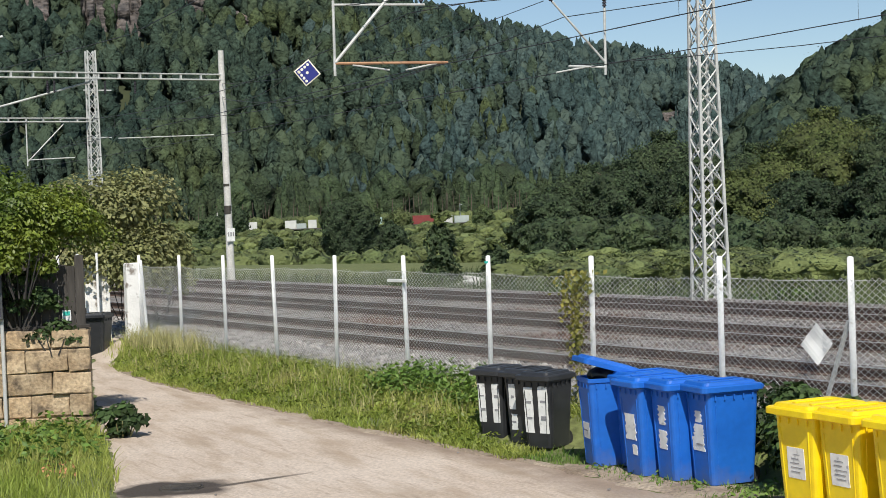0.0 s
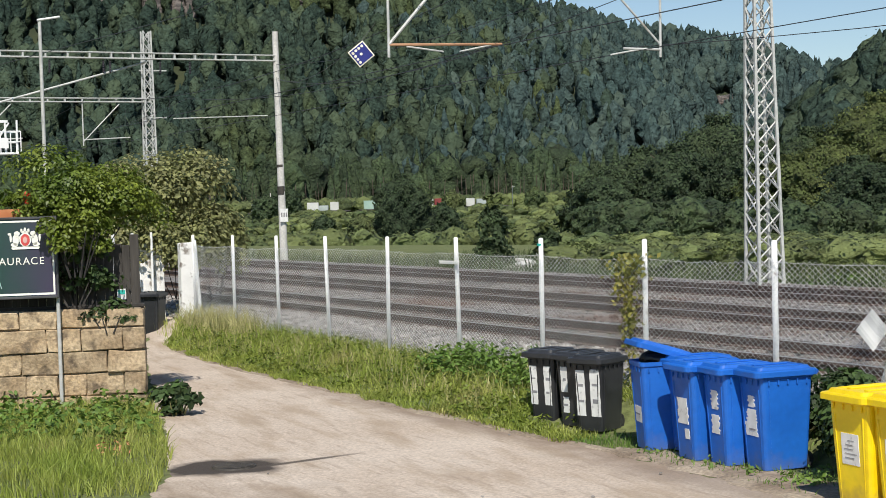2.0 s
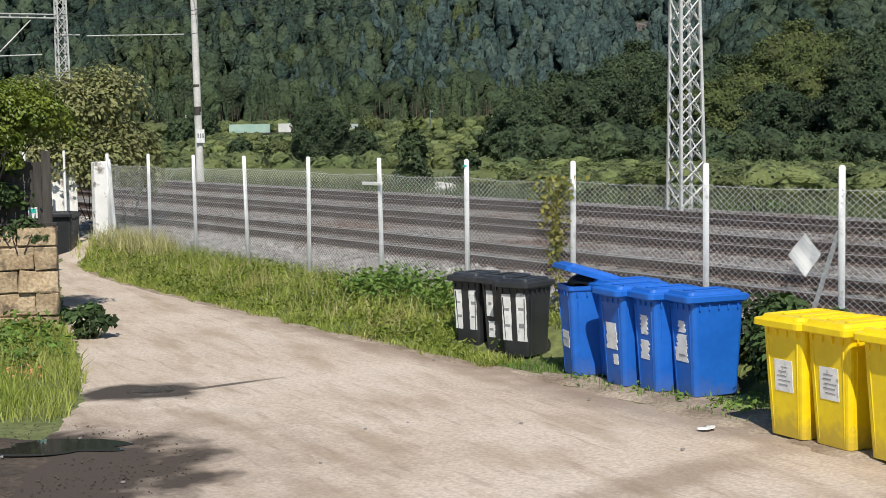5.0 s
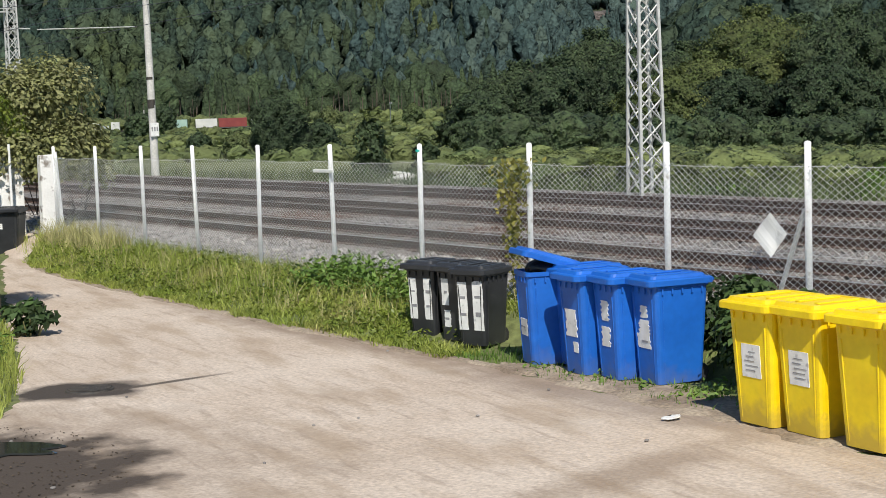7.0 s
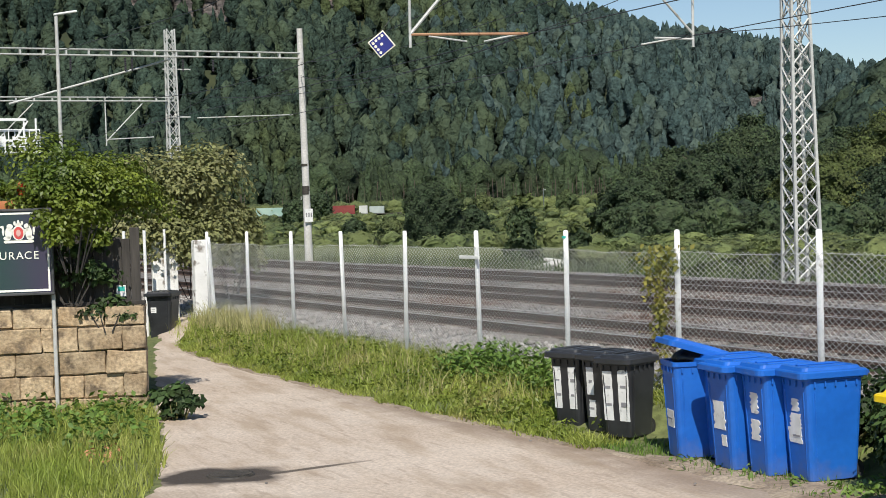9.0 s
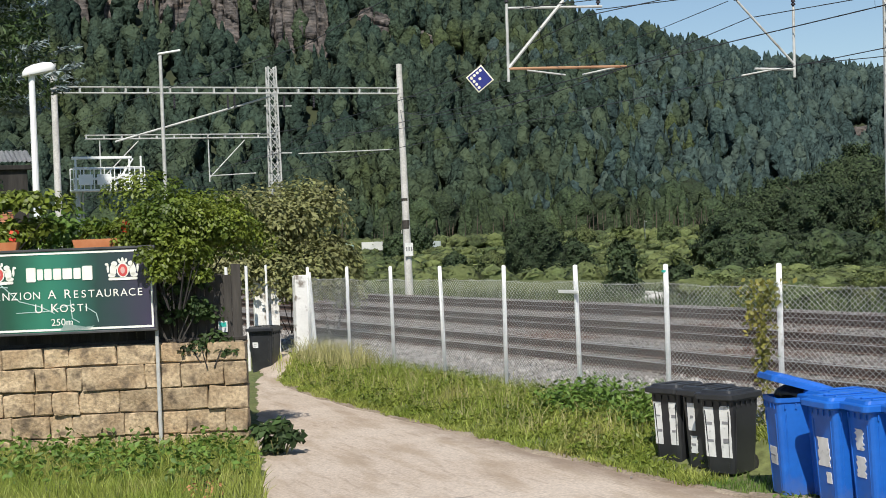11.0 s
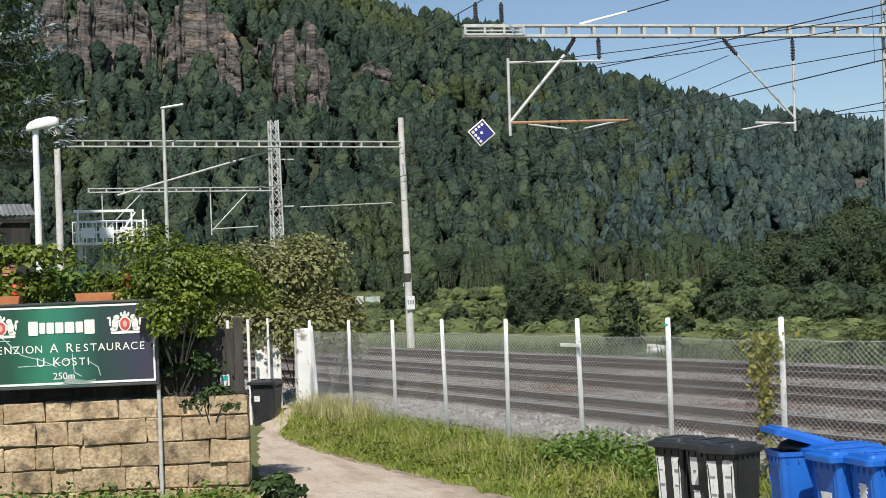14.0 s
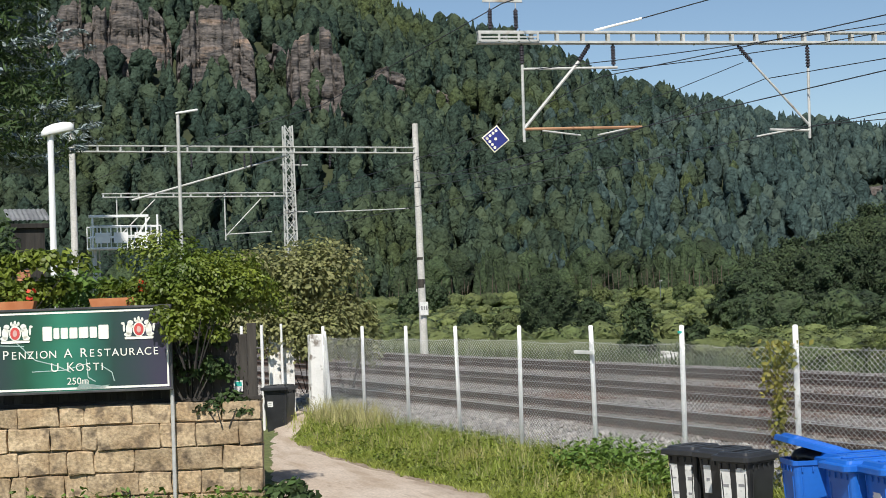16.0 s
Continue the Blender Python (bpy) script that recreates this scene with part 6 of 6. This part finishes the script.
def tower_with_boom():
    e = empty("catenary_mast", pose(25.56, 30.54, 0.0, 0, 0, -10.3), "tall grey lattice mast with a boom over the tracks", "mast")
    lattice(e, 10.0, 0.72, 0.40, leg=0.052, panel=0.56)

    def w(x):
        return 10.06 * (x - 14.8) / (9.9 + 0.0554 * x) - 10.93

    x0, x1 = w(14.82), 0.3
    batten_beam(x0, x1, 8.66, 8.90, 0.20, e, 0.62)
    for zz, hh in ((8.69, 0.05), (8.775, 0.035), (8.875, 0.05)):
        part("end_plate", one_box(x0 + 0.72, -0.115, zz, 1.44, 0.012, hh), M["galv"], e)
    for k in range(4):
        part("end_stiffener", one_box(x0 + 0.03 + 0.46 * k, -0.13, 8.78, 0.05, 0.012, 0.2), M["galv"], e)

    # feeder insulators standing on the boom's end
    for x in (15.16, 15.82):
        part("insulator", insulator(bmesh.new(), (w(x), 0, 8.96), (w(x), 0, 9.45)), M["insulator"], e, "dark ribbed insulator")
    part("feeder_yoke", one_box(w(15.49), 0, 9.62, 0.95, 0.04, 0.05, 0.005), M["galv"], e)
    for x in (15.16, 15.82):
        part("stay", one_rod((w(x), 0, 9.45), (w(x), 0, 9.62), 0.012), M["galv"], e)
    # bracket over the first track
    part("drop_post", one_rod((w(15.92), 0, 6.36), (w(15.94), 0, 8.15), 0.035), M["galv"], e)
    part("insulator", insulator(bmesh.new(), (w(15.94), 0, 8.15), (w(15.94), 0, 8.62)), M["insulator"], e)
    part("diagonal_tube", one_rod((w(15.94), 0, 6.68), (w(17.42), 0, 8.22), 0.04), M["galv"], e)
    part("insulator", insulator(bmesh.new(), (w(17.42), 0, 8.22), (w(17.72), 0, 8.62)), M["insulator"], e)
    part("top_tube", one_rod((w(15.94), 0, 8.05), (w(18.45), 0, 8.08), 0.03), M["galv"], e)
    part("insulator", insulator(bmesh.new(), (w(18.35), 0, 8.12), (w(18.35), 0, 8.62)), M["insulator"], e)
    part("arm", one_rod((w(15.92), 0, 6.66), (w(19.05), 0, 6.68), 0.034), M["rust_tube"], e, "rust-brown registration tube")
    part("steady_arm", one_rod((w(16.4), 0, 6.62), (w(17.4), 0, 6.50), 0.022), M["galv"], e)
    part("steady_arm", one_rod((w(18.75), 0, 6.66), (w(17.85), 0, 6.50), 0.022), M["galv"], e)
    # bracket over the second track
    part("drop_post", one_rod((w(23.88), 0, 6.36), (w(23.92), 0, 8.05), 0.035), M["galv"], e)
    part("insulator", insulator(bmesh.new(), (w(23.92), 0, 8.05), (w(23.92), 0, 8.6)), M["insulator"], e)
    part("diagonal_tube", one_rod((w(23.86), 0, 6.7), (w(22.25), 0, 8.2), 0.03), M["galv"], e)
    part("insulator", insulator(bmesh.new(), (w(22.25), 0, 8.2), (w(21.85), 0, 8.6)), M["insulator"], e)
    part("arm", one_rod((w(23.88), 0, 6.55), (w(22.7), 0, 6.58), 0.03), M["galv"], e)
    part("steady_arm", one_rod((w(23.2), 0, 6.55), (w(22.3), 0, 6.42), 0.022), M["galv"], e)
    for x in (19.6, 20.6):
        part("clamp", one_rod((w(x), 0, 8.6), (w(x), 0, 8.7), 0.02), M["galv"], e)


tower_with_boom()


def portal_far():
    e = empty("catenary_portal", pose(27.0, 67.0, 0.2), "far catenary portal with a round concrete pole", "mast", "portals over the tracks")
    part("pole", one_rod((0.1, 0, -0.5), (0.02, 0, 10.95), 0.19, 0.135, seg=16), M["concrete"], e, "pale concrete pole")
    part("pole_band", one_rod((0.06, 0, 3.3), (0.06, 0, 3.7), 0.178, seg=16), M["iron"], e)
    part("pole_band", one_rod((0.05, 0, 4.6), (0.05, 0, 4.72), 0.170, seg=16), M["iron"], e)
    batten_beam(-15.7, 0.0, 9.58, 9.83, 0.25, e, 0.95)
    part("left_pole", one_rod((-15.75, 0, -0.5), (-15.75, 0, 10.9), 0.17, 0.13, seg=14), M["concrete"], e)
    part("km_plate", one_box(0.05, -0.28, 2.33, 0.40, 0.02, 0.62, 0.005), M["paper"], e, "white number plate on the pole")
    for k, x in enumerate((-0.12, 0.0, 0.12)):
        part("plate_bar", one_box(0.05 + x, -0.295, 2.36, 0.07, 0.006, 0.2), M["print_grey"], e)
    for x in (-10.6, -8.2, -7.9, -5.6, -4.2):
        part("insulator", insulator(bmesh.new(), (x, 0, 8.9), (x, 0, 9.5)), M["insulator"], e)
    part("stay_tube", one_rod((-13.2, 0.3, 7.5), (-6.2, 0.3, 9.45), 0.045), M["galv"], e)


portal_far()


def portal_lattice():
    e = empty("catenary_portal", pose(23.6, 76.0, 0.1), "far lattice mast with a beam over the sidings", "mast", "portals over the tracks")
    lattice(e, 12.0, 0.62, 0.40, leg=0.05, panel=0.6)
    batten_beam(-9.5, 0.1, 8.40, 8.58, 0.22, e, 0.8)
    for z, s in ((10.0, 0.9), (7.6, 0.8)):
        part("cross_arm", one_box(0.3, 0, z, 1.6 * s, 0.06, 0.06), M["galv"], e)
    for x in (-8.8, -3.4):
        part("drop_post", one_rod((x, 0, 6.2), (x, 0, 8.4), 0.035), M["galv"], e)
        part("diagonal_tube", one_rod((x, 0, 6.4), (x + 1.9, 0, 8.3), 0.03), M["galv"], e)
        part("arm", one_rod((x, 0, 6.5), (x + 2.4, 0, 6.6), 0.03), M["galv"], e)
    bm = bmesh.new()
    part("arm", one_rod((1.3, 0, 7.55), (6.5, 0, 7.7), 0.03), M["galv"], e)


portal_lattice()


def diamond_sign():
    e = empty("railway_sign", pose(15.2, 32.5, 6.45, 0, 0, -25), "blue diamond railway sign with pale dots, hung on wires", "sign")
    rot = Matrix.Rotation(radians(-38), 4, "Y")
    part("back", one_box(0, 0, 0, 0.46, 0.02, 0.46, 0.01, m=rot), M["sign_white"], e, "pale border")
    part("face", one_box(0, -0.012, 0, 0.40, 0.01, 0.40, m=rot), M["sign_blue"], e, "dark blue face")
    for i in range(4):
        for p in ((-0.14, 0, -0.14 + 0.09 * i), (-0.14 + 0.09 * i, 0, 0.14)):
            if i or p[0] == -0.14:
                q = rot @ Vector(p)
                part("dot", one_rod((q.x, -0.016, q.z), (q.x, -0.022, q.z), 0.034, seg=10), M["sign_white"], e)
    part("dot", one_rod((0, -0.016, 0), (0, -0.022, 0), 0.034, seg=10), M["sign_white"], e)
    part("hanger", one_rod((0, 0.01, 0.3), (0.35, 0.3, 0.75), 0.006, seg=4), M["cable"], e)


diamond_sign()


def wires():
    """Contact and carrier wires along each track, with droppers; feeder and stay wires."""
    spans = [(-30, 32.5), (32.5, 67), (67, 110), (110, 170)]
    for cx, zc, zm, lab in ((18.0, 6.48, 7.95, "contact and carrier wire over the railway track"), (22.6, 6.55, 8.0, "contact and carrier wire over the railway track")):
        e = empty("overhead_line", pose(cx, 0, 0), lab, "overhead line", "overhead lines")
        part("contact_wire", tube(bmesh.new(), [(0.25 * (-1) ** k, y, zc) for k, y in enumerate((-30, 32.5, 67, 110, 170))], 0.011, 4), M["cable"], e)
        bm, dr = bmesh.new(), bmesh.new()
        for a, b in spans:
            pts = [(0, a + (b - a) * i / 12, zm - 0.85 * (1 - (2 * i / 12 - 1) ** 2)) for i in range(13)]
            tube(bm, pts, 0.011, 4)
            for i in (2, 4, 6, 8, 10):
                part("dropper", one_rod(pts[i], (0, pts[i][1], zc), 0.005, seg=4), M["cable"], e)
        part("carrier_wire", bm, M["cable"], e)
        dr.free()
    e = empty("feeder_line", pose(0, 0, 0), "dark feeder cable carried over the booms", "overhead line", "overhead lines")
    for pts in ([(15.5, 32.5, 9.6), (17, 20, 9.3), (19, -20, 9.6)], [(15.5, 32.5, 9.6), (15.2, 45, 8.9), (14.2, 67, 9.4), (12, 110, 9)], [(17.6, 32.0, 8.95), (18.65, 31.6, 9.2), (20.6, 31.0, 9.72), (26, 29, 11.0)]):
        part("cable", tube(bmesh.new(), pts, 0.014, 4), M["cable"], e)
    part("splice_sleeve", one_rod((17.6, 32.0, 8.95), (18.65, 31.6, 9.2), 0.03), M["lamp_white"], e, "white sleeve on a stay wire")
    e = empty("cross_wires", pose(0, 0, 0), "dark wires crossing between the masts", "overhead line", "overhead lines")
    for a, b in (((27.0, 67, 8.9), (19.0, 32.5, 6.75)), ((27.0, 67, 9.6), (22.0, 32.5, 8.4)), ((15.2, 32.6, 6.75), (27.0, 67, 9.0)), ((16.0, 32.5, 8.05), (30, 8, 9.0)), ((18.3, 32.5, 8.1), (26, 10, 8.7)), ((22.8, 32.5, 6.75), (30, 6, 7.4))):
        p = [Vector(a).lerp(Vector(b), i / 8) - Vector((0, 0, 0.5 * (1 - (2 * i / 8 - 1) ** 2))) for i in range(9)]
        part("cable", tube(bmesh.new(), p, 0.010, 4), M["cable"], e)


wires()


def street_lamp(x, y, z_top, head, label, r=0.06):
    e = empty("street_lamp", pose(x, y, 0.2), label, "street lamp")
    h = z_top - 0.2
    part("post", one_rod((0, 0, -0.3), (0, 0, h - 0.1), r, r * 0.8, seg=12), M["lamp_white" if head == "dome" else "galv"], e)
    if head == "dome":
        bm = bmesh.new()
        loft(bm, [[(p[0] + 0.12, p[1], p[2]) for p in rounded(a, b, z, min(a, b) * 0.45, n=4)] for a, b, z in ((0.52, 0.22, -0.12), (0.56, 0.26, -0.10), (0.54, 0.24, -0.03), (0.44, 0.2, 0.03), (0.2, 0.1, 0.06))])
        for v in bm.verts:
            v.co.z += h - 0.02 + 0.22 * (v.co.x - 0.12)
        part("head", bm, M["lamp_white"], e, "white lamp head", True)
    else:
        bm = bmesh.new()
        box(bm, 0.30, 0, 0, 0.75, 0.16, 0.07, 0.02, m=Matrix.Translation((0, 0, h - 0.05)) @ Matrix.Rotation(radians(-10), 4, "Y"))
        part("head", bm, M["lamp_white"], e, "slim lamp head")


street_lamp(4.36, 27.0, 5.98, "dome", "white street lamp with a domed head", 0.065)
street_lamp(11.9, 50.0, 9.3, "slim", "slim grey street lamp with an angled head", 0.07)


def signal_gantry():
    e = empty("signal_platform", pose(12.0, 60.0, 0.2), "white steel signal platform with railings", "platform")
    lattice_e = part("deck", one_box(0, 0, 5.1, 2.7, 0.8, 0.08, 0.01), M["lamp_white"], e)
    for s in (-0.38, 0.38):
        for z in (5.55, 5.95):
            part("guard_rail", one_rod((-1.35, s, z), (1.35, s, z), 0.025, seg=6), M["lamp_white"], e)
        for i in range(8):
            x = -1.35 + 2.7 * i / 7
            part("guard_post", one_rod((x, s, 5.1), (x, s, 5.95), 0.022, seg=6), M["lamp_white"], e)
    part("roof_beam", one_box(-0.2, 0, 6.35, 2.3, 0.1, 0.1, 0.01), M["lamp_white"], e)
    for x in (-1.2, 0.85, 1.3):
        part("upright", one_rod((x, 0, 5.1), (x, 0, 6.4), 0.04, seg=6), M["lamp_white"], e)
    part("diagonal", one_rod((0.2, 0, 5.15), (1.0, 0, 6.3), 0.035, seg=6), M["lamp_white"], e)
    for x in (-1.2, -0.5, 0.3):
        part("panel", one_box(x + 0.3, -0.39, 5.5, 0.55, 0.02, 0.4, 0.005), M["lamp_white"], e)
    sub = part("post", one_rod((-1.15, 0, -0.3), (-1.15, 0, 5.1), 0.09, seg=8), M["galv"], e)
    part("ladder", one_rod((-0.95, 0.1, -0.3), (-0.95, 0.1, 5.1), 0.03, seg=6), M["galv"], e)


signal_gantry()


# ---- far railway and its train ----
TRAIN_DIR = Vector((-0.9, 0.436, 0)).normalized()
TRAIN_AT = Vector((218.0, 430.0, 0.55))


def far_line():
    e = empty("far_railway", Matrix.Translation(TRAIN_AT) @ Matrix.Rotation(math.atan2(TRAIN_DIR.y, TRAIN_DIR.x), 4, "Z"), "low embankment of the far railway line", "railway")
    bm = bmesh.new()
    loft(bm, [[(x, -3.2, -1.6), (x, 3.2, -1.6), (x, 1.8, -0.05), (x, -1.8, -0.05)] for x in (-300, -100, 100, 260)])
    part("embankment", bm, M["ballast"], e)
    for k in range(11):
        x = -260 + 38 * k
        part("mast", one_rod((x, 3.0 if k % 2 else -3.0, -1.2), (x, 3.0 if k % 2 else -3.0, 7.2), 0.14, seg=6), M["concrete"], e)
    for k in range(0, 10, 3):
        x = -260 + 38 * k
        part("cross_beam", one_box(x, 0, 6.8, 0.3, 8.0, 0.3), M["galv"], e)
    part("low_wall", one_box(-80, -5.5, -1.5, 200, 0.4, 1.0), M["concrete"], e)


far_line()


def box_part(name, x, z, ln, w, h, mat, parent, ribs=True):
    bm = one_box(x, 0, z, ln, w, h, 0.05)
    o = part(name, bm, mat, parent)
    if ribs:
        n = int(ln / 0.6)
        for i in range(n):
            part("side_rib", one_box(x - ln / 2 + 0.4 + (ln - 0.8) * i / max(1, n - 1), 0, z, 0.2, w + 0.1, h * 0.9), mat, o)


def wagon(at, length, loads, label):
    """A flat wagon that carries containers; loads: offset, length, height, material."""
    e = empty("freight_wagon", Matrix.Identity(4), label, "wagon", "wagons of the freight train")
    part("deck", one_box(0, 0, 1.05, length, 2.6, 0.28, 0.03), M["wagon_steel"], e)
    wheel = mesh_of(rod(bmesh.new(), (0, -0.8, 0), (0, 0.8, 0), 0.45, seg=14), "wheelset", M["wagon_steel"])
    for s in (-1, 1):
        part("bogie", one_box(s * (length / 2 - 2.2), 0, 0.62, 2.6, 2.0, 0.4, 0.05), M["wagon_steel"], e)
        for q in (-0.9, 0.9):
            shared("wheelset", wheel, e, pose(s * (length / 2 - 2.2) + q, 0, 0.46))
    for off, ln, h, mat in loads:
        box_part("container", off, 1.2 + h / 2, ln, 2.45, h, M[mat], e)
    e["at"] = at
    return e


# from the train's head to its tail: place along the train in metres, length, loads
WAGONS = []
CONSIST = (
    (33.0, 17.0, ((3.2, 4.9, 2.6, "grey_box"), (-1.1, 3.6, 2.6, "white_box")), "flat wagon with a grey and a white container"),
    (15.5, 15.0, ((4.2, 3.5, 2.6, "white_box"), (-2.5, 2.6, 2.6, "white_box"), (0.9, 3.0, 1.6, "grey_box")), "half-empty flat wagon with white containers"),
    (-2.4, 15.5, ((0.0, 12.6, 2.7, "green_box"),), "flat wagon with a long pale green container"),
    (-18.9, 17.4, ((4.4, 6.6, 2.7, "white_box"), (-3.6, 8.6, 2.7, "red_box")), "flat wagon with a white and a dark red container"),
    (-34.6, 13.4, ((5.2, 2.6, 2.5, "white_box"), (1.0, 4.6, 2.2, "grey_box")), "flat wagon with pale containers, its tail empty"),
)
for at, length, loads, lab in CONSIST:
    WAGONS.append((wagon(at, length, loads, lab), at))

# ---- litter ----
blob("paper_scrap", 8.80, 10.31, 0.09, 0.055, 0.04, M["paper"], "crumpled white paper scrap on the lane", "litter", "", 81, 0.4, 18, 0.4)
rngl = np.random.default_rng(82)
for k in range(12):
    x, y = rngl.uniform(2.2, 9.0), rngl.uniform(9.2, 16.5)
    blob("pebble", x, y, 0.018, 0.013, 0.03, M["gravel_stone"], "small pale pebble on the lane", "pebble", "", 200 + k, rngl.uniform(0, 3), 8, 0.3)


def motions():
    """The train gathers speed: seconds, and metres run along its line."""
    turn = math.degrees(math.atan2(TRAIN_DIR.y, TRAIN_DIR.x))
    for ob, at in WAGONS:
        rows = []
        for t, run in ((0.0, 1.5), (3.5, 18.5), (7.0, 39.5), (9.5, 57.5), (12.3, 76.0), (16.0, 100.0)):
            p = TRAIN_AT + TRAIN_DIR * (at + run)
            rows.append((t, pose(p.x, p.y, p.z, 0, 0, turn)))
        walk(ob, rows)


motions()
